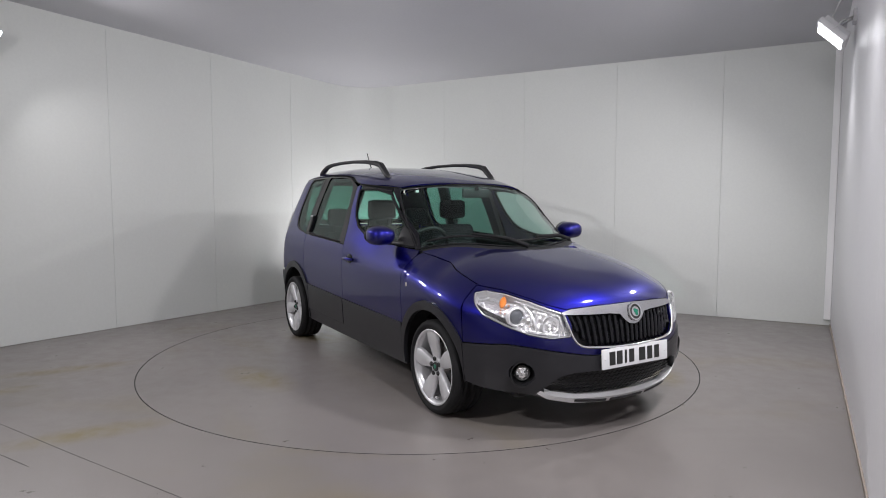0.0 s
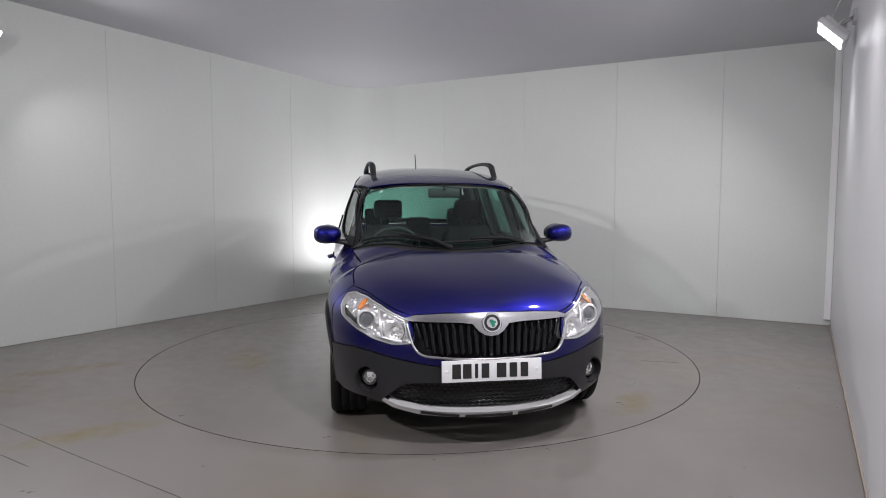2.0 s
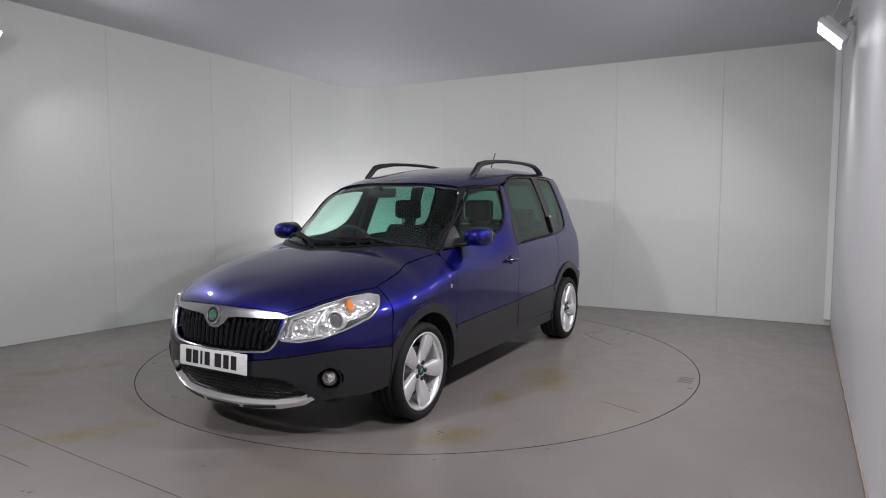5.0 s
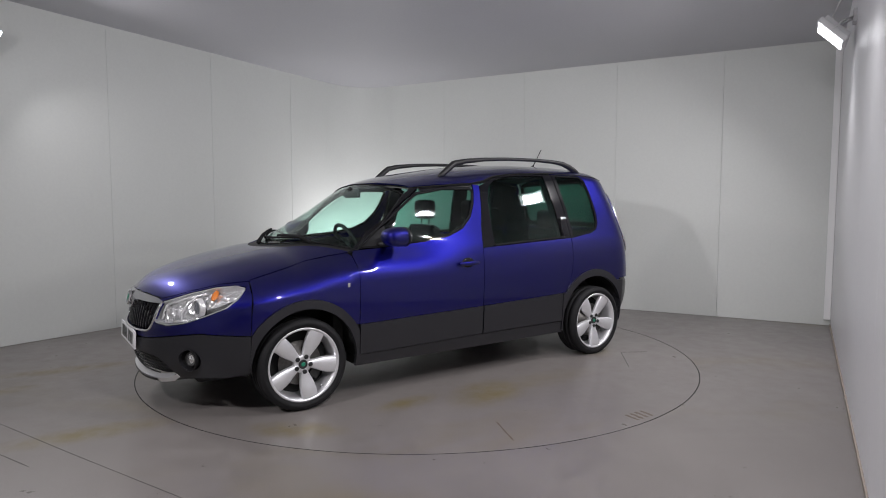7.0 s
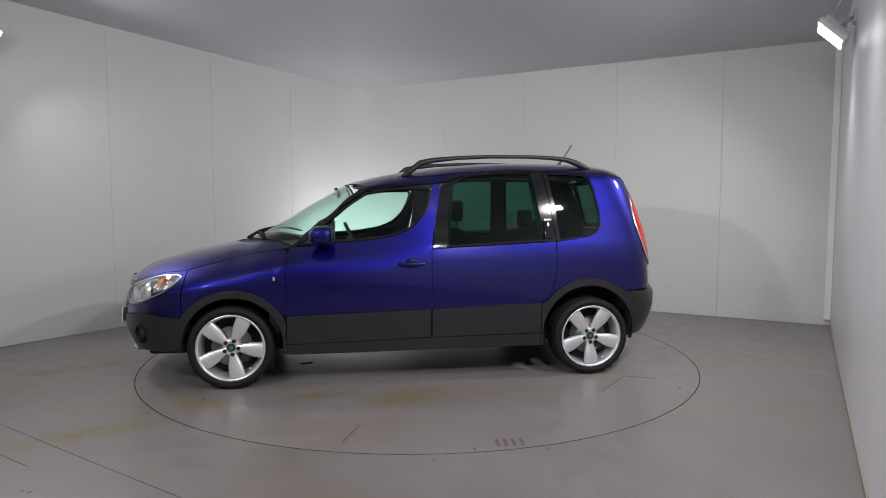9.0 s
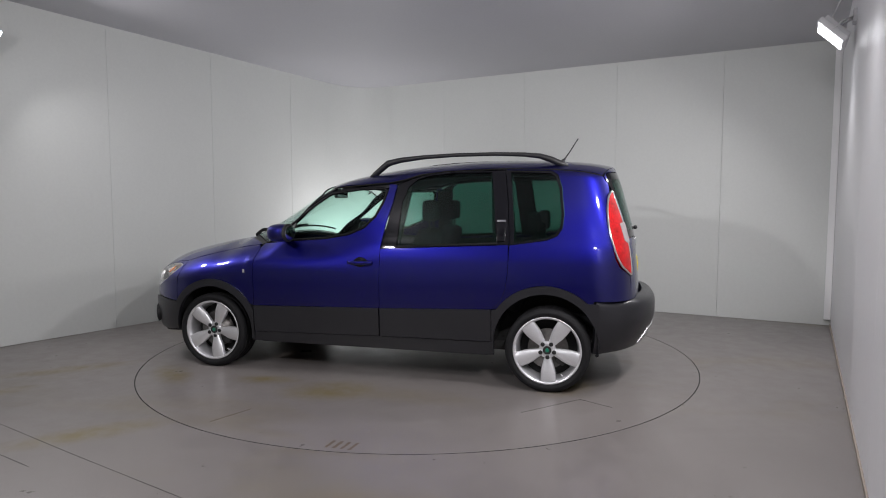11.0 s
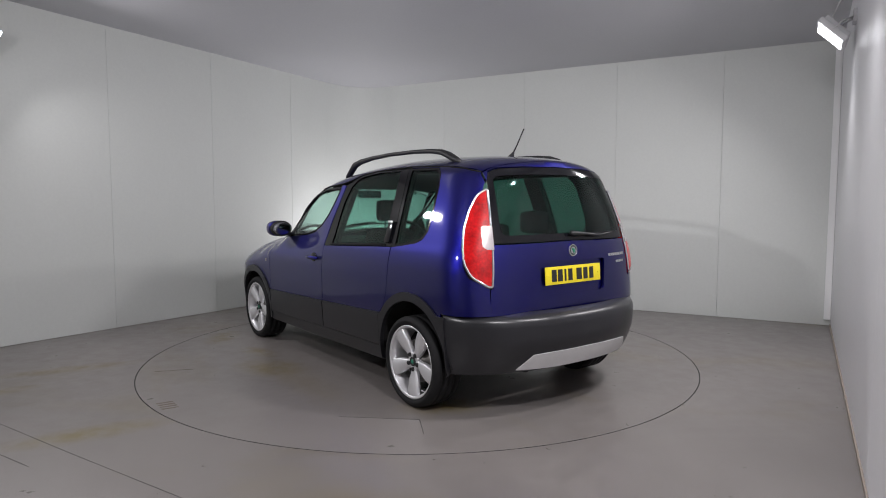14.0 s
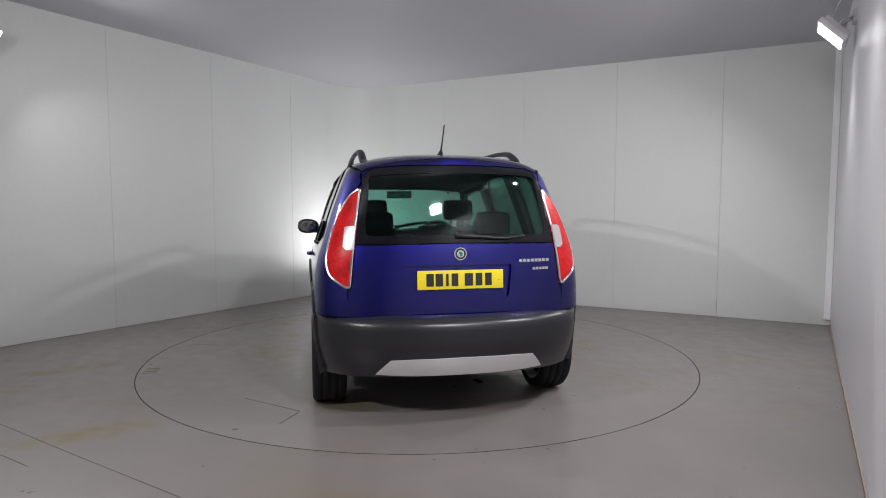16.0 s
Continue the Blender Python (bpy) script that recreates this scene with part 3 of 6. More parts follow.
def sheet(loops, view, step, shape):
    """Points, normals and triangles of a stretch of skin within outlines."""
    pts, edges = [], []
    for lp in loops:
        b = len(pts)
        pts += [tuple(p) for p in lp]
        edges += [(b + i, b + (i + 1) % len(lp)) for i in range(len(lp))]
    lo, hi = loops[0].min(0), loops[0].max(0)
    nx, ny = int((hi[0] - lo[0]) / step) + 1, int((hi[1] - lo[1]) / step) + 1
    bd = np.concatenate(loops)
    grid = np.array([(lo[0] + i * step, lo[1] + j * step) for i in range(nx + 1) for j in range(ny + 1)])
    grid = grid[inside(grid, loops)]
    if len(grid):
        grid = grid[np.min((bd[None, :, 0] - grid[:, None, 0]) ** 2 + (bd[None, :, 1] - grid[:, None, 1]) ** 2, axis=1) > (step * 0.45) ** 2]
        pts += [tuple(q) for q in grid]
    vs, es, fs, *_ = delaunay_2d_cdt([Vector(p) for p in pts], edges, [], 0, 1e-6)
    mids = np.array([np.mean([(vs[i].x, vs[i].y) for i in f], axis=0) for f in fs])
    fs = [f for f, ok in zip(fs, inside(mids, loops)) if ok]
    used = sorted({i for f in fs for i in f})
    place_of = {u: k for k, u in enumerate(used)}
    vs = [vs[u] for u in used]
    fs = [[place_of[i] for i in f] for f in fs]
    ab = np.array([(v.x, v.y) for v in vs])
    pos = project(view, ab[:, 0], ab[:, 1], shape)
    return ab, pos, facing(view, ab, pos, shape), [tuple(f) for f in fs], bd


def panel(name, mat, parent, view, outline, holes=(), shape=BODY, off=0.0, thick=0.014, step=0.03, label="", side=1, keep=None, crown=0.0):
    """A curved sheet on the car's skin: outline and holes in the view's coordinates, laid off metres above the skin,
    with thickness and its own edges. side -1 mirrors it to the car's right."""
    loops = [resample(outline, step * 0.6)] + [resample(h, step * 0.6) for h in holes]
    key = (view, step, shape is BODY, tuple(lp.tobytes() for lp in loops))
    if key not in SHEETS:
        SHEETS[key] = sheet(loops, view, step, shape)
    ab, pos, nrm, faces, bd = SHEETS[key]
    if crown:
        d2 = np.sqrt(np.min((ab[:, None, 0] - bd[None, :, 0]) ** 2 + (ab[:, None, 1] - bd[None, :, 1]) ** 2, axis=1))
        off = off + crown * np.clip(1 - (1 - d2 / 0.03) ** 2, 0, 1) * (d2 < 0.03) + crown * (d2 >= 0.03)
        off = off[:, None]
    front = pos + nrm * off
    back = front - nrm * thick
    cnt = {}
    for f in faces:
        for i in range(len(f)):
            cnt.setdefault(tuple(sorted((f[i], f[(i + 1) % len(f)]))), []).append((f[i], f[(i + 1) % len(f)]))
    rim = [v[0] for v in cnt.values() if len(v) == 1]
    tri = np.array([f[:3] for f in faces])
    g = np.cross(front[tri[:, 1]] - front[tri[:, 0]], front[tri[:, 2]] - front[tri[:, 0]])
    flip = float(np.sum(g * nrm[tri[:, 0]])) < 0
    n = len(front)
    allf, normals = [], []
    for f in faces:
        ff = tuple(reversed(f)) if flip else f
        allf.append(ff)
        normals += [nrm[i] for i in ff]
    for f in faces:
        ff = tuple(i + n for i in (f if flip else tuple(reversed(f))))
        allf.append(ff)
        normals += [-nrm[i - n] for i in ff]
    for a, b in rim:
        q = (a, a + n, b + n, b)
        if flip:
            q = tuple(reversed(q))
        fn = np.cross(front[b] - front[a], nrm[a])
        fn = (fn if not flip else -fn) / max(np.linalg.norm(fn), 1e-9)
        allf.append(q)
        normals += [fn] * 4
    co = np.concatenate([front, back])
    normals = np.array(normals)
    if side < 0:
        co = co * (1, -1, 1)
        normals = normals * (1, -1, 1)
        out, k = [], 0
        fl = []
        for f in allf:
            fl.append(tuple(reversed(f)))
            out.append(normals[k:k + len(f)][::-1])
            k += len(f)
        allf, normals = fl, np.concatenate(out)
    me = bpy.data.meshes.new(name)
    me.from_pydata([tuple(c) for c in co], [], allf)
    me.materials.append(mat)
    for f in me.polygons:
        f.use_smooth = True
    me.normals_split_custom_set([tuple(v) for v in normals])
    ob = new(name, me)
    ob.parent = parent
    if parent is car:
        ob.location = CAR_SHIFT
    if label:
        tagged(ob, label)
    return ob


def cpart(name, bm, mat, parent=None, label="", smooth=False, angle=None):
    """A part of the car built in car space."""
    ob = link(name, bm, mat, parent or car, label, smooth, angle)
    if parent is None or parent is car:
        ob.location = CAR_SHIFT
    return ob


def skin(view, a, b, off=0.0, shape=BODY):
    p = project(view, np.array([float(a)]), np.array([float(b)]), shape)
    n = outward(p, shape)
    return Vector(p[0] + n[0] * off), Vector(n[0])


def strip(name, mat, parent, view, line, r, off=0.0, shape=BODY, side=1, label="", closed=False, flat=1.0, step=0.03, n=8):
    """A thin bead along a line on the skin."""
    ab = resample(line, step, closed)
    if not closed:
        ab = np.concatenate([ab, [line[-1]]])
    p = project(view, ab[:, 0], ab[:, 1], shape)
    p = p + outward(p, shape) * off
    if side < 0:
        p = p * (1, -1, 1)
    bm = bmesh.new()
    tube(bm, [tuple(q) for q in p], r, n, closed, flat)
    bmesh.ops.recalc_face_normals(bm, faces=bm.faces)
    return cpart(name, bm, mat, parent, label, smooth=True)


def inset(poly, d):
    """A polygon drawn in by d (out where d is negative)."""
    p = np.array(poly, float)
    n = len(p)
    area = 0.5 * sum(p[i][0] * p[(i + 1) % n][1] - p[(i + 1) % n][0] * p[i][1] for i in range(n))
    s = 1 if area > 0 else -1
    out = []
    for i in range(n):
        a, b, c = p[i - 1], p[i], p[(i + 1) % n]
        e1, e2 = b - a, c - b
        n1 = s * np.array([-e1[1], e1[0]]) / max(np.linalg.norm(e1), 1e-9)
        n2 = s * np.array([-e2[1], e2[0]]) / max(np.linalg.norm(e2), 1e-9)
        m = n1 + n2
        m = m / max(np.dot(m, m) / 2, 0.35)
        out.append(tuple(b + m * d))
    return out


# ---- the car: parts ----
CAR_SHIFT = Vector((0.146, 0.088, 0.0))
car = tagged(new("car"), "dark blue metallic estate car with grey cladding on a turntable", "car")
FAX, RAX, WHEEL_R = 1.309, -1.317, 0.291


def arc(cx, cz, r, a0, a1, n=18):
    return [(cx + r * math.cos(radians(a0 + (a1 - a0) * i / n)), cz + r * math.sin(radians(a0 + (a1 - a0) * i / n))) for i in range(n + 1)]


FA, RA = (1.292, 0.305), (-1.300, 0.318)
R_FLARE_F, R_FLARE_R, R_OPEN_F, R_OPEN_R = 0.395, 0.415, 0.340, 0.360
# Lines that panels share, in the side view (x, z).
G = 0.0018
CLAD_F, CLAD_M, CLAD_R = 0.506, 0.530, 0.556
FENDER_TOP = [(1.600, 0.829), (1.50, 0.856), (1.36, 0.890), (1.22, 0.924), (1.08, 0.950), (0.955, 0.966)]
ROOF_EDGE = [(0.36, 1.412), (0.10, 1.432), (-0.12, 1.447), (-0.24, 1.470), (-0.36, 1.508), (-0.55, 1.530), (-0.95, 1.546), (-1.35, 1.535), (-1.55, 1.515), (-1.66, 1.490)]
FRONT_GLASS = [(0.86, 0.998), (0.60, 1.018), (0.36, 1.035), (0.17, 1.068), (0.05, 1.118), (-0.035, 1.20), (-0.085, 1.30), (-0.108, 1.385), (-0.085, 1.402), (0.15, 1.398), (0.365, 1.362), (0.54, 1.240), (0.64, 1.160), (0.76, 1.078)]
REAR_GLASS = [(-0.222, 0.972), (-0.60, 0.990), (-0.955, 1.008), (-0.925, 1.30), (-0.890, 1.520), (-0.60, 1.516), (-0.44, 1.500), (-0.34, 1.472), (-0.275, 1.415), (-0.236, 1.30)]
QUARTER_GLASS = [(-1.075, 1.016), (-1.30, 1.052), (-1.362, 1.082), (-1.392, 1.130), (-1.400, 1.22), (-1.378, 1.40), (-1.352, 1.482), (-1.310, 1.514), (-1.02, 1.524), (-1.05, 1.30)]


def near_line(line, d):
    return [(x, z + d) for x, z in line]


def build_sides(s):
    # Front wing.
    arch = arc(*FA, R_FLARE_F + G, 30.5, 148, 22)
    wing = [(0.930, CLAD_F + G), (0.930, 0.80), (0.927, 0.94), (0.940, 0.960)] + near_line(FENDER_TOP[::-1], -G)[0:] + [(1.612, 0.74), (1.628, 0.62), (1.632, 0.515)] + arch
    panel("front_wing", PAINT, car, "side", wing, side=s, step=0.019)
    # Front door with its window hole.
    sill_line = inset(FRONT_GLASS, -0.014)
    door = [(0.926, CLAD_F + G), (0.926, 0.80), (0.922, 0.95), (0.900, 0.978)] + sill_line[1:8] + [(-0.124, 1.436), (-0.185, 1.428), (-0.165, 1.30), (-0.125, 1.13), (-0.102, 0.965), (-0.099, 0.75), (-0.097, CLAD_M + G)]
    fd = panel("front_door", PAINT, car, "side", door, side=s, step=0.028)
    panel("window_frame", BLACK_GLOSS, fd, "side", inset(FRONT_GLASS, -0.0125), [inset(FRONT_GLASS, 0.004)], off=-0.001, side=s, step=0.03, label="gloss black window frame")
    panel("door_glass", GLASS_FRONT, fd, "side", inset(FRONT_GLASS, -0.006), off=-0.010, thick=0.004, side=s, step=0.05, label="clear window pane")
    strip("window_seal", SEAL, fd, "side", inset(FRONT_GLASS, 0.0), 0.006, -0.003, side=s, closed=True, label="black window seal")
    sail = [(0.868, 0.998), (0.70, 1.008), (0.655, 1.015), (0.650, 1.142), (0.76, 1.075)]
    panel("mirror_mount", BLACK, fd, "side", sail, off=-0.004, thick=0.012, side=s, step=0.03)
    # Rear door.
    rd = [(-0.101, CLAD_M + G), (-0.103, 0.75), (-0.106, 0.962), (-0.20, 0.968), (-0.60, 0.986), (-1.039, 1.006), (-1.040, 0.83), (-1.022, 0.70), (-0.988, 0.615), (-0.947, 0.571), (-0.930, CLAD_R + G)]
    rdo = panel("rear_door", PAINT, car, "side", rd, side=s)
    # Black window band: frame, pane and pillar.
    frame_o = [(-0.112, 0.967), (-0.60, 0.991), (-1.044, 1.010), (-1.020, 1.30), (-0.985, 1.530), (-0.60, 1.524), (-0.42, 1.506), (-0.335, 1.482), (-0.26, 1.455), (-0.195, 1.428), (-0.172, 1.30), (-0.135, 1.13)]
    panel("window_frame", BLACK_GLOSS, rdo, "side", frame_o, [REAR_GLASS], off=-0.002, side=s, step=0.03, label="gloss black window frame")
    panel("door_glass", GLASS_REAR, rdo, "side", inset(REAR_GLASS, -0.002), off=-0.008, thick=0.004, side=s, step=0.05, label="dark tinted window pane")
    strip("window_seal", SEAL, rdo, "side", [(-0.215, 0.980), (-0.60, 0.998), (-0.96, 1.015)], 0.009, 0.0, side=s)
    # Rear quarter with a hole for its window, wrapping round to the tailgate.
    q_top = [(x, z - 0.006) for x, z in ROOF_EDGE if x < -0.9]
    q_top = [(-0.993, 1.539)] + [p for p in q_top if p[0] < -1.0]
    arch = arc(*RA, R_FLARE_R + G, 36, 140, 22)
    lampside = [(-1.700, 1.425), (-1.708, 1.375), (-1.700, 1.30), (-1.705, 1.20), (-1.725, 1.05), (-1.755, 0.93), (-1.785, 0.865), (-1.835, 0.825), (-1.856, 0.80), (-1.866, 0.70), (-1.868, 0.640)]
    quarter = [(-0.940, CLAD_R + G + 0.006), (-0.952, 0.572), (-0.992, 0.615), (-1.026, 0.70), (-1.044, 0.83), (-1.048, 1.004), (-1.30, 1.040), (-1.372, 1.070), (-1.407, 1.124), (-1.415, 1.22), (-1.393, 1.404), (-1.365, 1.492), (-1.316, 1.527), (-0.995, 1.536)] + q_top + lampside + [(-1.62, 0.640)] + arch[::-1]
    qp = panel("rear_quarter", PAINT, car, "side", quarter, side=s, step=0.026)
    surround = [(-1.050, 1.008), (-1.30, 1.044), (-1.369, 1.073), (-1.403, 1.126), (-1.411, 1.22), (-1.389, 1.403), (-1.361, 1.489), (-1.314, 1.523), (-0.991, 1.531), (-1.026, 1.30)]
    panel("quarter_frame", BLACK_GLOSS, qp, "side", surround, [inset(QUARTER_GLASS, 0.006)], off=-0.001, side=s, step=0.03, label="gloss black surround of the quarter window")
    panel("quarter_glass", GLASS_REAR, qp, "side", inset(QUARTER_GLASS, 0.004), off=-0.006, thick=0.004, side=s, step=0.05, label="dark tinted quarter window")
    # Rear handle in the window pillar.
    bm = bmesh.new()
    p, n = skin("side", -0.985, 1.10, 0.004)
    box(bm, (-0.030, -0.008, -0.075), (0.030, 0.010, 0.075), pose(p.x, p.y * 1.0, p.z, 18, 0, 0), 0.007)
    if s < 0:
        bmesh.ops.scale(bm, vec=(1, -1, 1), verts=bm.verts)
        bmesh.ops.reverse_faces(bm, faces=bm.faces)
    h = cpart("door_handle", bm, BLACK_GLOSS, rdo, "black vertical handle beside the window", angle=35)
    bm = bmesh.new()
    box(bm, (-0.030, 0.008, 0.062), (0.030, 0.016, 0.078), pose(p.x, p.y, p.z, 18, 0, 0), 0.003)
    if s < 0:
        bmesh.ops.scale(bm, vec=(1, -1, 1), verts=bm.verts)
        bmesh.ops.reverse_faces(bm, faces=bm.faces)
    cpart("handle_trim", bm, CHROME, h, "chrome strip", angle=35)
    # Cladding: arches, doors, sills.
    outer = [(0.932, 0.30), (0.932, 0.46)] + arc(*FA, R_FLARE_F, 153, 33, 24) + [(1.632, 0.505), (1.636, 0.40), (1.636, 0.285)]
    inner = [(1.628, 0.275)] + arc(*FA, R_OPEN_F, -3, 190, 30) + [(0.965, 0.245), (0.932, 0.250)]
    panel("front_arch_trim", CLAD, car, "side", outer + inner, off=0.012, thick=0.03, side=s, step=0.022, crown=0.008, label="dark grey plastic wheel arch trim")
    panel("rear_arch_trim", CLAD, car, "side", [(-0.930, 0.255), (-0.930, CLAD_R - 0.004)] + arc(*RA, R_FLARE_R, 36, 132, 24) + [(-1.615, 0.622), (-1.655, 0.622), (-1.655, 0.28), (-1.64, 0.26)] + arc(*RA, R_OPEN_R, 188, -12, 30), off=0.012, thick=0.03, side=s, step=0.022, crown=0.008, label="dark grey plastic wheel arch trim")
    panel("door_cladding", CLAD, fd, "side", [(0.926, CLAD_F), (0.42, CLAD_F + 0.012), (-0.093, CLAD_M), (-0.093, 0.325), (0.42, 0.315), (0.926, 0.308)], off=0.010, thick=0.02, side=s, crown=0.006, label="dark grey plastic cladding")
    panel("door_cladding", CLAD, rdo, "side", [(-0.104, CLAD_M), (-0.5, CLAD_M + 0.013), (-0.925, CLAD_R), (-0.925, 0.330), (-0.5, 0.328), (-0.104, 0.325)], off=0.010, thick=0.02, side=s, crown=0.006, label="dark grey plastic cladding")
    panel("sill", CLAD, car, "side", [(0.926, 0.303), (0.40, 0.310), (-0.10, 0.319), (-0.926, 0.323), (-0.945, 0.232), (-0.1, 0.228), (0.955, 0.232)], off=0.002, thick=0.03, side=s, label="dark grey plastic sill")
    # Handle, side repeater, roof rail, mirror.
    p, n = skin("side", 0.045, 0.858)

    def flipped(bm):
        if s < 0:
            bmesh.ops.scale(bm, vec=(1, -1, 1), verts=bm.verts)
            bmesh.ops.reverse_faces(bm, faces=bm.faces)
        return bm

    # A black ellipsoid paints the shade of the hollow behind the handle.
    bm = bmesh.new()
    bmesh.ops.create_uvsphere(bm, u_segments=20, v_segments=10, radius=1.0)
    bmesh.ops.transform(bm, matrix=Matrix.Translation(p - Vector((0, 0.004, 0))) @ Matrix.Diagonal((0.058, 0.011, 0.042, 1)), verts=bm.verts)
    cpart("handle_shade", flipped(bm), BLACK_GLOSS, fd, smooth=True)
    bm = bmesh.new()
    pts = [(p.x + 0.092 - 0.184 * i / 12, p.y + 0.012 + 0.022 * math.sin(math.pi * i / 12) ** 0.6, p.z + 0.004) for i in range(13)]
    tube(bm, pts, [0.010 + 0.005 * math.sin(math.pi * i / 12) for i in range(13)], 10, False, 1.1)
    cpart("door_handle", flipped(bm), PAINT, fd, "body-coloured door handle", smooth=True)
    bm = bmesh.new()
    p, n = skin("side", 1.008, 0.772)
    box(bm, (-0.008, -0.006, -0.014), (0.008, 0.006, 0.014), pose(p.x, p.y, p.z, 0, 0, 0), 0.005)
    cpart("side_repeater", flipped(bm), WHITE_LENS, None, "small clear side repeater lamp", angle=40)
    # Roof rail: a slim arch on two feet.
    bm = bmesh.new()
    rail = [(0.085, surf_z(0.085, 0.505) - 0.004, 0.505), (0.05, surf_z(0.05, 0.505) + 0.010, 0.505), (-0.06, 1.598, 0.507), (-0.16, 1.620, 0.510), (-0.35, 1.640, 0.514), (-0.60, 1.652, 0.518), (-0.90, 1.654, 0.520), (-1.10, 1.647, 0.520), (-1.22, 1.634, 0.520), (-1.30, 1.608, 0.520), (-1.37, surf_z(-1.37, 0.520) + 0.010, 0.520), (-1.42, surf_z(-1.42, 0.520) - 0.006, 0.520)]
    tube(bm, [(x, y, z) for x, z, y in rail], [0.012, 0.024, 0.027, 0.023, 0.018, 0.016, 0.016, 0.018, 0.022, 0.026, 0.026, 0.014], 10, False, 0.9)
    rr = cpart("roof_rail", flipped(bm), BLACK, None, "black roof rail", smooth=True)
    # Gutter strip between roof and side.
    strip("roof_moulding", SEAL, car, "side", [(x, z - 0.003) for x, z in ROOF_EDGE], 0.005, -0.001, side=s)
    # Mirror.
    bm = bmesh.new()
    bmesh.ops.create_uvsphere(bm, u_segments=28, v_segments=16, radius=1.0)
    for v in bm.verts:
        x, y, z = v.co
        sx = 0.112 if x > 0 else 0.060
        k = 1 - 0.18 * max(0, -y)
        v.co = Vector((0.655 + sx * (abs(x) ** 0.8) * (1 if x > 0 else -1), 0.862 + 0.098 * (abs(y) ** 0.75) * (1 if y > 0 else -1), 1.072 + 0.068 * k * (abs(z) ** 0.75) * (1 if z > 0 else -1)))
    mir = cpart("door_mirror", flipped(bm), PAINT, fd, "body-coloured door mirror housing", smooth=True)
    bm = bmesh.new()
    bmesh.ops.create_uvsphere(bm, u_segments=24, v_segments=12, radius=1.0)
    bmesh.ops.transform(bm, matrix=Matrix.Translation((0.594, 0.862, 1.072)) @ Matrix.Diagonal((0.012, 0.082, 0.054, 1)), verts=bm.verts)
    mir_g = cpart("mirror_glass", flipped(bm), MIRROR, fd, "dark mirror glass", smooth=True)
    bm = bmesh.new()
    bmesh.ops.create_uvsphere(bm, u_segments=24, v_segments=12, radius=1.0)
    bmesh.ops.transform(bm, matrix=Matrix.Translation((0.608, 0.862, 1.072)) @ Matrix.Diagonal((0.016, 0.0985, 0.0685, 1)), verts=bm.verts)
    cpart("mirror_bezel", flipped(bm), BLACK, fd, "black mirror rim", smooth=True)
    bm = bmesh.new()
    tube(bm, [(0.71, 0.700, 1.012), (0.675, 0.79, 1.022), (0.655, 0.85, 1.03)], [0.030, 0.024, 0.03], 10, False, 0.7)
    cpart("mirror_stalk", flipped(bm), BLACK, fd, smooth=True)


def surf_z(x, y):
    """The height of the skin over a place in plan."""
    lo, hi = 0.6, float(TOP(x))
    for _ in range(34):
        mid = (lo + hi) / 2
        lo, hi = (mid, hi) if float(half_width(x, mid)) > abs(y) else (lo, mid)
    return lo


def both(fn):
    fn(1)
    fn(-1)


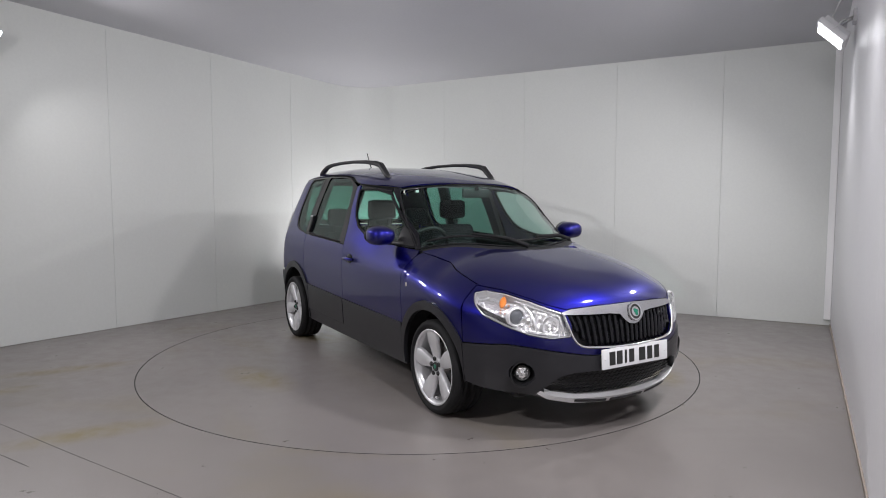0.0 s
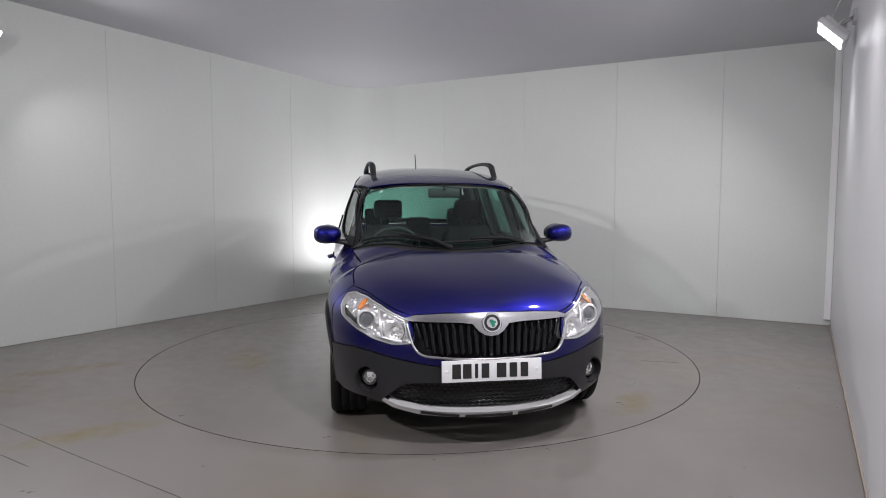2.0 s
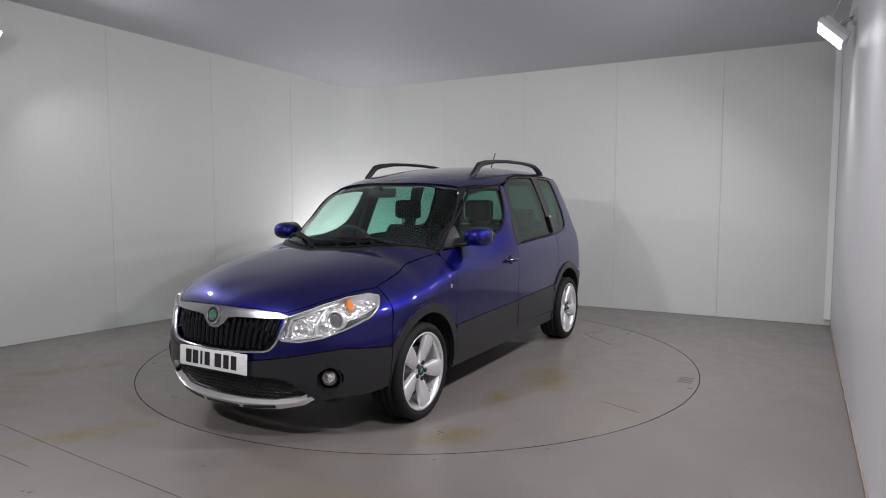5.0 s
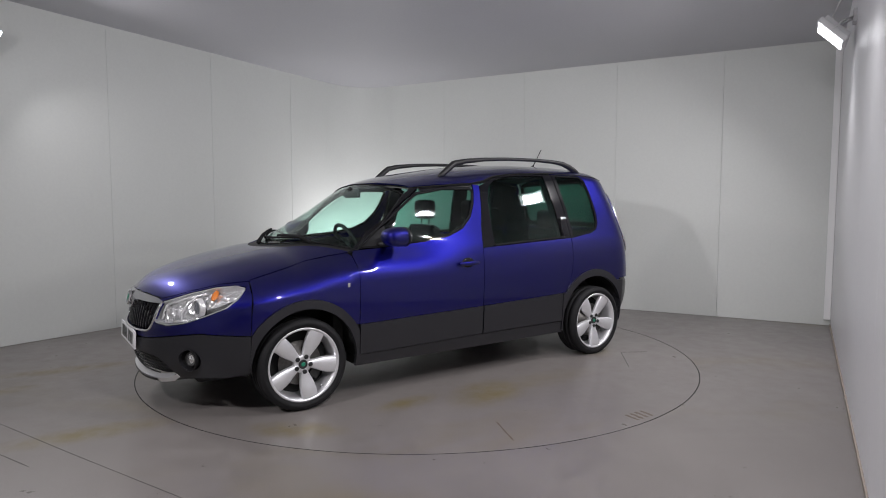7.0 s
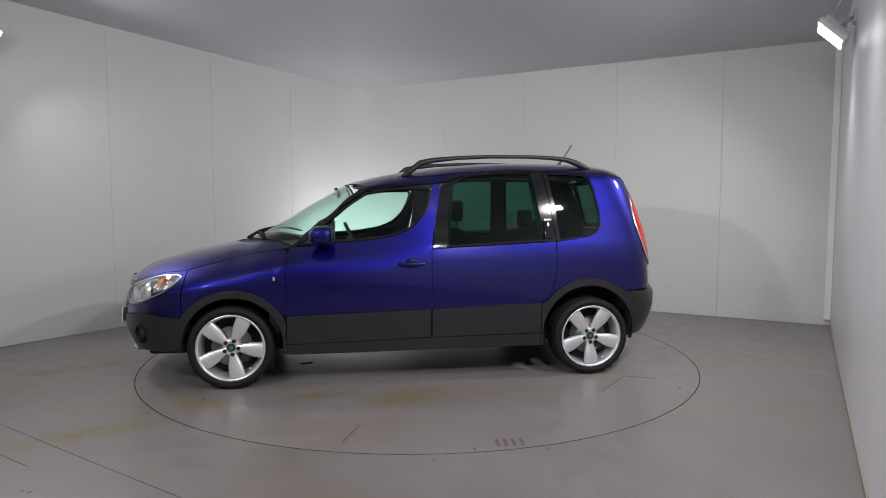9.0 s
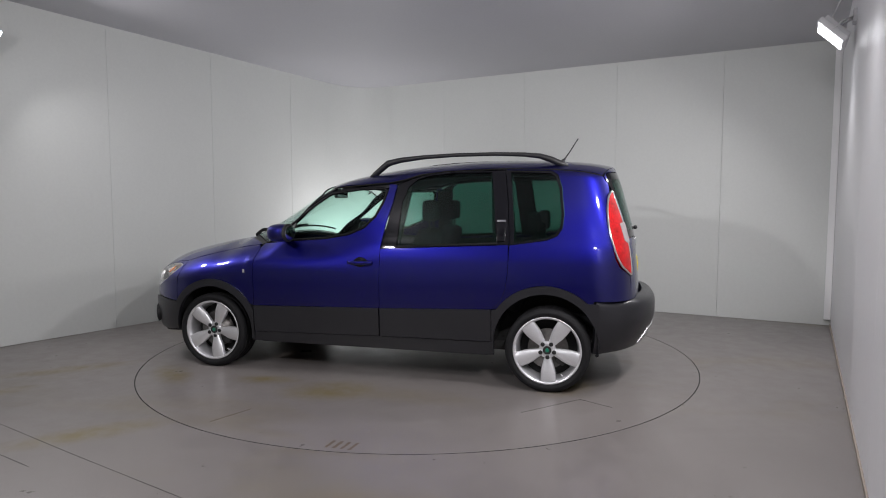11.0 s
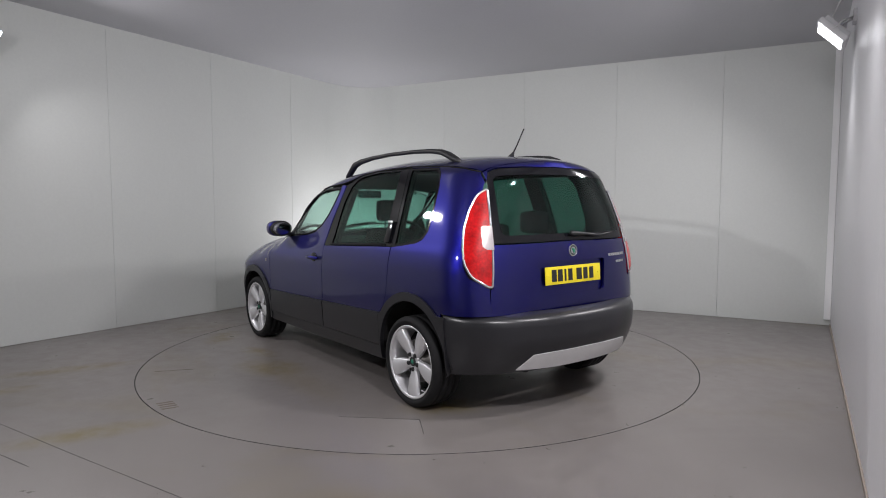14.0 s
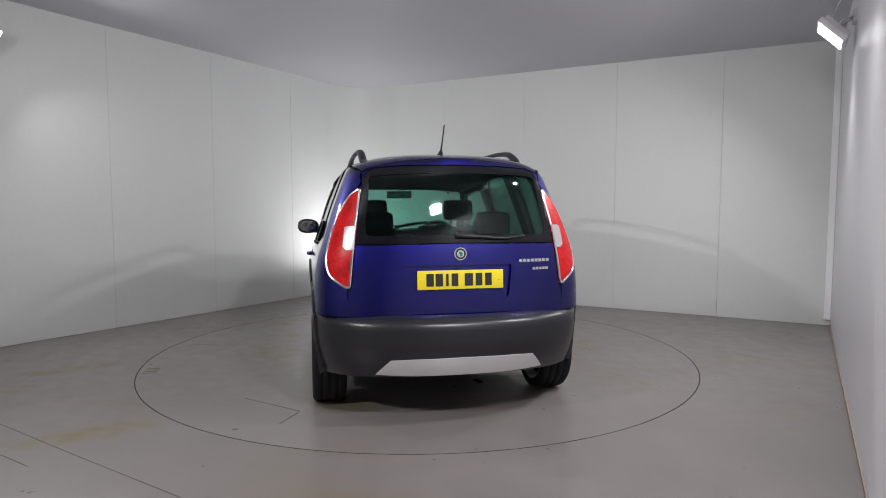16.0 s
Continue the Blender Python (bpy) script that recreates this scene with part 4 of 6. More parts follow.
def build_top():
    # Roof, from one gutter to the other.
    ring = lift("roof", [("side", x, z + G) for x, z in ROOF_EDGE])
    corner_f = ring[0]
    corner_r = ring[-1]
    half = []
    n = 10
    for i in range(n + 1):
        t = i / n
        half.append((0.365 + 0.115 * math.sin(t * math.pi / 2), corner_f[1] * (1 - t)))
    rear = [(-1.66 - 0.075 * math.sin(i / n * math.pi / 2), corner_r[1] * (1 - i / n)) for i in range(n + 1)]
    left = list(reversed(half))[0:] + ring[1:-1] + rear
    right = [(x, -b) for x, b in reversed(left[1:-1])]
    panel("roof", PAINT, car, "roof", left + right, step=0.035, thick=0.012)
    inner = inset(left + right, 0.03)
    panel("headliner", HEADLINER, car, "roof", inner, off=-0.035, thick=0.01, step=0.06)
    # Windscreen.
    wb = [(0.872 + 0.398 * (1 - (k / 8) ** 2), k / 8) for k in range(-8, 9)]
    bottom = []
    for x, k in wb:
        y = 0.694 * k
        lo, hi = 0.6, float(TOP(x))
        for _ in range(40):
            mid = (lo + hi) / 2
            if float(half_width(x, mid)) > abs(y):
                lo = mid
            else:
                hi = mid
        bottom.append(tuple(gather("roof", np.array((x, y, lo)))))
    top = []
    for i in range(-8, 9):
        x, y = 0.452 + 0.045 * (1 - (i / 8) ** 2), -0.592 * i / 8
        lo, hi = 0.9, float(TOP(x))
        for _ in range(40):
            mid = (lo + hi) / 2
            if float(half_width(x, mid)) > abs(y):
                lo = mid
            else:
                hi = mid
        top.append(tuple(gather("roof", np.array((x, y, lo)))))
    ws = bottom + top
    w = panel("windscreen", GLASS_FRONT, car, "roof", ws, off=-0.002, thick=0.005, step=0.05, label="clear windscreen")
    strip("windscreen_seal", SEAL, w, "roof", ws, 0.007, -0.001, closed=True, flat=0.6, step=0.04)
    # Black pillars.
    for s in (1, -1):
        a_out = lift("roof", [("side", 0.895, 0.990), ("side", 0.775, 1.091), ("side", 0.652, 1.174), ("side", 0.552, 1.254), ("side", 0.378, 1.376), ("side", 0.330, 1.408)])
        a_in = [top[0], ((top[0][0] * 2 + bottom[-1][0]) / 3, (top[0][1] * 2 + bottom[-1][1]) / 3), ((top[0][0] + bottom[-1][0] * 2) / 3, (top[0][1] + bottom[-1][1] * 2) / 3), bottom[-1]]
        poly = a_out + [(0.375, corner_f[1] - 0.004), (0.40, (corner_f[1] + top[0][1]) / 2)] + a_in + lift("roof", [("side", 0.93, 0.975)])
        panel("front_pillar", BLACK_GLOSS, car, "roof", poly, off=-0.001, thick=0.025, step=0.03, side=s, label="gloss black windscreen pillar")
    # Bonnet.
    f_edge = [("front", 0.0, 0.738), ("front", 0.15, 0.736), ("front", 0.30, 0.730), ("front", 0.40, 0.722), ("front", 0.47, 0.742), ("front", 0.55, 0.780), ("front", 0.62, 0.812), ("front", 0.69, 0.826)]
    fe3 = lift("roof", f_edge)
    ft = lift("roof", [("side", x, z + G) for x, z in FENDER_TOP])
    cowl = [(0.957, ft[-1][1])] + [(bottom[8 + i][0] + 0.062 + 0.035 * (1 - i / 8), bottom[8 + i][1]) for i in range(8, -1, -1)]
    lefth = fe3 + ft[0:-1] + cowl
    righth = [(x, -b) for x, b in reversed(lefth[1:-1])]
    panel("bonnet", PAINT, car, "roof", lefth + righth, step=0.03)
    # Cowl below the windscreen.
    cw = [(x - 0.004, b) for x, b in cowl]
    cowl_f = cw[:-1] + [(x, -b) for x, b in reversed(cw)]
    cowl_b = [(x + 0.006, b) for x, b in bottom]
    panel("cowl", BLACK, car, "roof", cowl_f + cowl_b, off=-0.006, thick=0.02, step=0.03, label="black plastic cowl")


both(build_sides)
build_top()


# ---- the car: front ----
def mirrored(half):
    """The whole outline from its left half, which runs from the middle line round to the middle line."""
    return half + [(-a, b) for a, b in reversed(half[1:-1])]


F_EDGE = [(0.0, 0.734), (0.15, 0.732), (0.30, 0.726), (0.40, 0.718), (0.47, 0.738), (0.55, 0.776), (0.62, 0.808), (0.69, 0.822)]
CLAD_LINE = [("side", 1.635, 0.512), ("front", 0.735, 0.526), ("front", 0.68, 0.534), ("front", 0.60, 0.524), ("front", 0.49, 0.504), ("front", 0.33, 0.480), ("front", 0.27, 0.474)]
HEAD_LAMP = [("side", 1.630, 0.792), ("side", 1.69, 0.806), ("front", 0.690, 0.806), ("front", 0.62, 0.794), ("front", 0.55, 0.762), ("front", 0.47, 0.722), ("front", 0.412, 0.700), ("front", 0.396, 0.640), ("front", 0.402, 0.578), ("front", 0.50, 0.568), ("front", 0.60, 0.588), ("front", 0.68, 0.625), ("side", 1.76, 0.680), ("side", 1.685, 0.735)]
GRILLE = [(0.0, 0.708), (0.25, 0.704), (0.425, 0.694), (0.395, 0.575), (0.370, 0.538), (0.335, 0.521), (0.18, 0.512), (0.0, 0.509)]
LOWER_GRILLE = [(0.0, 0.386), (0.27, 0.386), (0.39, 0.382), (0.455, 0.362), (0.530, 0.284), (0.49, 0.255), (0.36, 0.231), (0.15, 0.224), (0.0, 0.223)]
FOG = (0.622, 0.372)


def turned_to(p, n):
    """A pose at p whose z axis is n."""
    return Matrix.Translation(p) @ Vector(n).to_track_quat("Z", "Y").to_matrix().to_4x4()


def nose(points):
    return lift("nose", [q if isinstance(q[0], str) else ("front", *q) for q in points])


def flip_side(bm, s):
    if s < 0:
        bmesh.ops.scale(bm, vec=(1, -1, 1), verts=bm.verts)
        bmesh.ops.reverse_faces(bm, faces=bm.faces)
    return bm


def build_headlamp(s):
    out = rounded(nose(HEAD_LAMP), 0.015, 3)
    h = panel("headlamp", LAMP_GREY, car, "nose", inset(out, 0.001), [inset(out, 0.006)], off=-0.002, thick=0.045, step=0.02, side=s, label="clear headlamp with chrome reflectors")
    panel("reflector", FACETS, h, "nose", inset(out, 0.004), off=-0.040, thick=0.004, step=0.02, side=s)
    panel("lens", CLEAR, h, "nose", out, off=0.001, thick=0.003, step=0.03, side=s)
    # Projector, main beam bowl, indicator, ribs.
    bm = bmesh.new()
    p, n = skin("front", 0.640, 0.688, -0.026)
    d = Vector((1, 0.25, 0)).normalized()
    spin(bm, [(0.058, -0.02), (0.054, 0.004), (0.046, 0.012), (0.042, 0.006), (0.040, -0.01)], 28, turned_to(p, d))
    cpart("projector_ring", flip_side(bm, s), REFLECTOR, h, smooth=True)
    bm = bmesh.new()
    spin(bm, [(0.041, -0.006)] + [(0.041 * math.cos(a * math.pi / 16), -0.006 + 0.020 * math.sin(a * math.pi / 16)) for a in range(1, 8)] + [(0, 0.014)], 24, turned_to(p, d))
    cpart("projector_lens", flip_side(bm, s), material("projector_glass", (0.16, 0.17, 0.19), 0.08, 0.2, Coat_Weight=1.0), h, smooth=True)
    bm = bmesh.new()
    p, n = skin("front", 0.500, 0.640, -0.030)
    spin(bm, [(0.052, 0.012), (0.046, 0.004), (0.030, -0.016), (0.012, -0.020), (0.010, 0.0), (0, 0.004)], 24, turned_to(p, Vector((1, 0.2, 0)).normalized()))
    cpart("main_beam", flip_side(bm, s), REFLECTOR, h, smooth=True)
    bm = bmesh.new()
    p, n = skin("front", 0.655, 0.762, -0.022)
    bmesh.ops.create_uvsphere(bm, u_segments=14, v_segments=8, radius=1.0)
    bmesh.ops.transform(bm, matrix=turned_to(p, n) @ Matrix.Diagonal((0.020, 0.042, 0.010, 1)), verts=bm.verts)
    cpart("indicator", flip_side(bm, s), AMBER, h, "amber indicator bulb", smooth=True)
    for k, (y0, z0, y1, z1) in enumerate(((0.43, 0.69, 0.60, 0.775), (0.565, 0.60, 0.575, 0.755), (0.43, 0.60, 0.44, 0.70), (0.46, 0.585, 0.60, 0.605))):
        line = nose([(y0 + (y1 - y0) * i / 6, z0 + (z1 - z0) * i / 6) for i in range(7)])
        strip("reflector_rib", REFLECTOR, h, "nose", line, 0.008, -0.030, side=s)


def build_fog(s):
    p, n = skin("front", *FOG, -0.02)
    m = turned_to(p, (Vector(n) + Vector((0.8, 0, 0))).normalized())
    bm = bmesh.new()
    spin(bm, [(0.075, 0.034), (0.068, 0.034), (0.060, 0.0), (0.050, -0.03), (0, -0.03)], 28, m)
    f = cpart("fog_lamp", flip_side(bm, s), BLACK, None, "round fog lamp in a black recess", angle=30)
    bm = bmesh.new()
    spin(bm, [(0.045, -0.02), (0.045, 0.008), (0.040, 0.014), (0.036, 0.006), (0.034, -0.02)], 28, m)
    cpart("fog_ring", flip_side(bm, s), DARK_METAL, f, smooth=True)
    bm = bmesh.new()
    spin(bm, [(0.037, 0.002), (0.025, 0.010), (0.012, 0.013), (0, 0.014)], 24, m)
    cpart("fog_lens", flip_side(bm, s), FACETS, f, smooth=True)


def plate(name, mat, p, tilt, yaw, label):
    """A number plate with plain bars for its characters, facing along its x axis."""
    m = pose(p[0], p[1], p[2], 0, tilt, yaw)
    bm = bmesh.new()
    box(bm, (-0.004, -0.26, -0.0555), (0.004, 0.26, 0.0555), m, 0.003)
    pl = cpart(name, bm, mat, None, label, angle=30)
    xs = [-0.185, -0.130, -0.082, -0.036, 0.048, 0.110, 0.168]
    ws = [0.044, 0.044, 0.016, 0.040, 0.050, 0.040, 0.040]
    for y, w in zip(xs, ws):
        bm = bmesh.new()
        box(bm, (0.004, y - w / 2, -0.037), (0.0062, y + w / 2, 0.037), m, 0.0008)
        cpart("plate_bar", bm, DISC_BLACK, pl)
    for y in (-0.235, 0.235):
        bm = bmesh.new()
        spin(bm, [(0.007, 0), (0.006, 0.003), (0, 0.004)], 12, m @ pose(0.004, y, 0, 0, 90, 0))
        cpart("plate_screw", bm, PLATE_WHITE if mat is PLATE_WHITE else mat, pl)
    return pl


def build_badge(name, p, n, r):
    m = turned_to(p, n)
    bm = bmesh.new()
    spin(bm, [(r, 0), (r, 0.004), (r * 0.93, 0.008), (r * 0.80, 0.008), (r * 0.76, 0.004), (0, 0.004)], 32, m)
    b = cpart(name, bm, CHROME, None, "round chrome badge with a plain green mark", smooth=False, angle=30)
    bm = bmesh.new()
    spin(bm, [(r * 0.76, 0.0045), (r * 0.74, 0.006), (0, 0.0065)], 28, m)
    cpart("badge_disc", bm, DISC_BLACK, b)
    bm = bmesh.new()
    spin(bm, [(r * 0.56, 0.006), (r * 0.54, 0.0085), (0, 0.009)], 24, m)
    cpart("badge_centre", bm, CHROME, b)
    bm = bmesh.new()
    box(bm, (-r * 0.17, -r * 0.42, 0.008), (r * 0.15, r * 0.30, 0.0115), m @ pose(0, 0, 0, 0, 0, 25), r * 0.06)
    box(bm, (-r * 0.30, r * 0.02, 0.008), (r * 0.34, r * 0.24, 0.0115), m @ pose(0, 0, 0, 0, 0, -20), r * 0.06)
    cpart("badge_mark", bm, GREEN, b)


def build_front():
    top = [(y, z) for y, z in F_EDGE]
    half = nose(top) + nose([("side", 1.604, 0.822), ("side", 1.616, 0.74), ("side", 1.632, 0.62)]) + nose(CLAD_LINE) + [(0.0, 0.470)]
    grille = mirrored(nose(GRILLE))
    lamp = nose(HEAD_LAMP)
    lamp_r = [(-a, b) for a, b in lamp]
    bump = panel("front_bumper", PAINT, car, "nose", mirrored(half), [inset(grille, -0.004), rounded(inset(lamp, -0.003), 0.015, 3), rounded(inset(lamp_r, -0.003), 0.015, 3)], step=0.025)
    # Lower bumper in grey plastic.
    lowl = nose([("side", 1.636, 0.506), ("front", 0.735, 0.520), ("front", 0.68, 0.528), ("front", 0.60, 0.518), ("front", 0.49, 0.498), ("front", 0.33, 0.474), ("front", 0.27, 0.468)])
    low = [(0.0, 0.464)] + lowl[::-1] + nose([("side", 1.636, 0.40), ("side", 1.636, 0.288), ("front", 0.74, 0.268), ("front", 0.62, 0.262), ("front", 0.555, 0.252), ("front", 0.50, 0.237), ("front", 0.36, 0.211), ("front", 0.15, 0.203)]) + [(0.0, 0.199)]
    fog_c = nose([FOG])[0]
    ring = [(fog_c[0] + 0.066 * math.cos(k * math.tau / 24), fog_c[1] + 0.062 * math.sin(k * math.tau / 24)) for k in range(24)]
    lg = mirrored(nose(LOWER_GRILLE))
    panel("lower_bumper", CLAD, car, "nose", mirrored(low), [lg, ring, [(-a, b) for a, b in ring]], off=0.008, thick=0.03, step=0.025, crown=0.004, label="dark grey plastic lower bumper")
    # Grille.
    g = panel("grille", BLACK, car, "nose", inset(grille, -0.01), off=-0.045, thick=0.01, step=0.04, label="black grille with upright slats and chrome frame")
    for k in range(-10, 11):
        y = k * 0.039
        zt = 0.700 if abs(y) > 0.08 else 0.66
        zb = 0.518 if abs(y) < 0.32 else 0.518 + (abs(y) - 0.32) * 1.2
        if zt - zb < 0.05:
            continue
        bm = bmesh.new()
        pts = []
        for i in range(9):
            z = zb + (zt - zb) * i / 8
            p, n = skin("front", y * (0.93 + 0.07 * i / 8), z, -0.018)
            pts.append(p)
        tube(bm, pts, 0.0105, 8, False, 1.3)
        cpart("grille_slat", bm, BLACK_GLOSS, g, smooth=True)
    frame_line = nose([(0.425, 0.694), (0.395, 0.575), (0.370, 0.538), (0.335, 0.521), (0.18, 0.512), (0.0, 0.509)])
    strip("grille_frame", CHROME, g, "nose", rounded_line(frame_line) + [(-a, b) for a, b in reversed(rounded_line(frame_line)[:-1])], 0.011, 0.004, flat=0.7)
    bar = nose([(0.0, 0.738), (0.10, 0.735), (0.25, 0.729), (0.38, 0.719), (0.435, 0.703), (0.425, 0.692), (0.30, 0.690), (0.16, 0.690), (0.095, 0.684), (0.065, 0.650), (0.035, 0.630), (0.0, 0.624)])
    panel("grille_bar", BRIGHT_BAR, g, "nose", mirrored(bar), off=0.008, thick=0.02, step=0.015, crown=0.012, label="chrome bar above the grille")
    p, n = skin("front", 0, 0.686, 0.019)
    build_badge("badge", p, (1, 0, 0.25), 0.052)
    # Lower grille, mesh and plate.
    lgp = panel("lower_grille", BLACK, car, "nose", inset(lg, -0.008), off=-0.05, thick=0.01, step=0.05, label="black honeycomb lower grille")
    for row in range(7):
        z0 = 0.238 + row * 0.022
        w = 0.36 + min(row, 3) * 0.045 if row < 4 else 0.49 - (row - 4) * 0.04
        k = int(w / 0.017)
        line = [(j * 0.017, z0 + (0.011 if (j + row) % 2 else 0.0)) for j in range(-k, k + 1)]
        strip("mesh_wire", BLACK_GLOSS, lgp, "front", line, 0.0032, -0.022, n=5)
    plate("number_plate", PLATE_WHITE, (2.176, 0, 0.452), -3, 0, "white number plate with black bars")
    # Silver skid strip with slots.
    sk = nose([(0.0, 0.224), (0.15, 0.225), (0.36, 0.234), (0.47, 0.252), (0.535, 0.282), (0.545, 0.266), (0.49, 0.233), (0.36, 0.205), (0.15, 0.193), (0.0, 0.190)])
    skp = panel("front_skid", SILVER, car, "nose", mirrored(sk), off=0.012, thick=0.04, step=0.012, crown=0.006, label="silver strip below the bumper")
    for y0, y1 in ((-0.35, -0.155), (-0.125, 0.125), (0.155, 0.35)):
        zz = lambda y: 0.207 + 0.085 * max(0, abs(y) - 0.12) ** 1.25 * 1.3
        n = 10
        up = [(y0 + (y1 - y0) * i / n, zz(y0 + (y1 - y0) * i / n) + 0.007) for i in range(n + 1)]
        dn = [(y, z - 0.014) for y, z in reversed(up)]
        panel("skid_slot", BLACK, skp, "nose", nose(up + dn), off=0.0195, thick=0.004, step=0.02)
    both(build_headlamp)
    both(build_fog)
    # Wipers: an arm from its pivot in the cowl, and a blade lying on the glass.
    for y0, y1, yp in ((0.36, -0.20, 0.46), (-0.14, -0.62, -0.06)):
        pts = []
        for i in range(11):
            t = i / 10
            y = y0 + (y1 - y0) * t
            x = 1.272 - 0.385 * (y / 0.665) ** 2 - 0.045 - 0.030 * math.sin(math.pi * t)
            pts.append(Vector((x, y, surf_z(x, y) + 0.011)))
        bm = bmesh.new()
        tube(bm, pts, 0.0085, 6)
        wiper = cpart("windscreen_wiper", bm, SEAL, None, "black windscreen wiper", smooth=True)
        xp = 1.272 - 0.385 * (yp / 0.665) ** 2 + 0.02
        pivot = Vector((xp, yp, surf_z(xp, yp) + 0.008))
        mid = pts[5] + Vector((0.004, 0, 0.016))
        bm = bmesh.new()
        tube(bm, [pivot, pivot.lerp(mid, 0.35) + Vector((0, 0, 0.022)), pivot.lerp(mid, 0.8) + Vector((0, 0, 0.010)), mid], [0.016, 0.012, 0.009, 0.007], 8)
        cpart("wiper_arm", bm, SEAL, wiper, smooth=True)


def rounded_line(pts, r=0.03):
    out = [pts[0]]
    for a, p, c in zip(pts, pts[1:], pts[2:]):
        a, p, c = (np.array(q) for q in (a, p, c))
        for t in (0.0, 0.33, 0.67, 1.0):
            s = p + (a - p) * min(0.4, r / np.linalg.norm(a - p))
            e = p + (c - p) * min(0.4, r / np.linalg.norm(c - p))
            out.append(tuple(s * (1 - t) ** 2 + p * 2 * t * (1 - t) + e * t * t))
    return out + [pts[-1]]


build_front()


# ---- the car: rear ----
def tail(points, shape=BODY):
    return lift("tail", [q if isinstance(q[0], str) else ("rear", *q) for q in points], shape)


TAIL_LAMP = [("side", -1.716, 1.380), ("side", -1.694, 1.345), ("side", -1.690, 1.25), ("side", -1.700, 1.15), ("side", -1.722, 1.05), ("side", -1.755, 0.945), ("side", -1.795, 0.868), ("rear", 0.665, 0.806), ("rear", 0.640, 0.808), ("rear", 0.630, 0.90), ("rear", 0.612, 1.05), ("rear", 0.585, 1.25), ("rear", 0.563, 1.378)]


def build_tail_lamp(s):
    out = rounded(tail(TAIL_LAMP), 0.03, 4)
    lamp = panel("tail_lamp", RED_LENS, car, "tail", out, off=0.002, thick=0.03, step=0.02, crown=0.012, side=s, label="tall red tail lamp with chrome surround")
    panel("lamp_cover", BLACK, lamp, "tail", inset(out, -0.02), off=-0.032, thick=0.006, step=0.04, side=s)
    strip("lamp_surround", CHROME, lamp, "tail", inset(out, 0.004), 0.0085, 0.006, side=s, closed=True, step=0.02)
    w = [("rear", 0.610, 1.020), ("rear", 0.595, 1.165), ("rear", 0.640, 1.163), ("rear", 0.660, 1.155), ("rear", 0.676, 1.040), ("rear", 0.655, 1.020)]
    panel("reversing_lens", WHITE_LENS, lamp, "tail", inset(tail(w), 0.004), off=0.0165, thick=0.004, step=0.02, side=s, label="clear reversing lens")


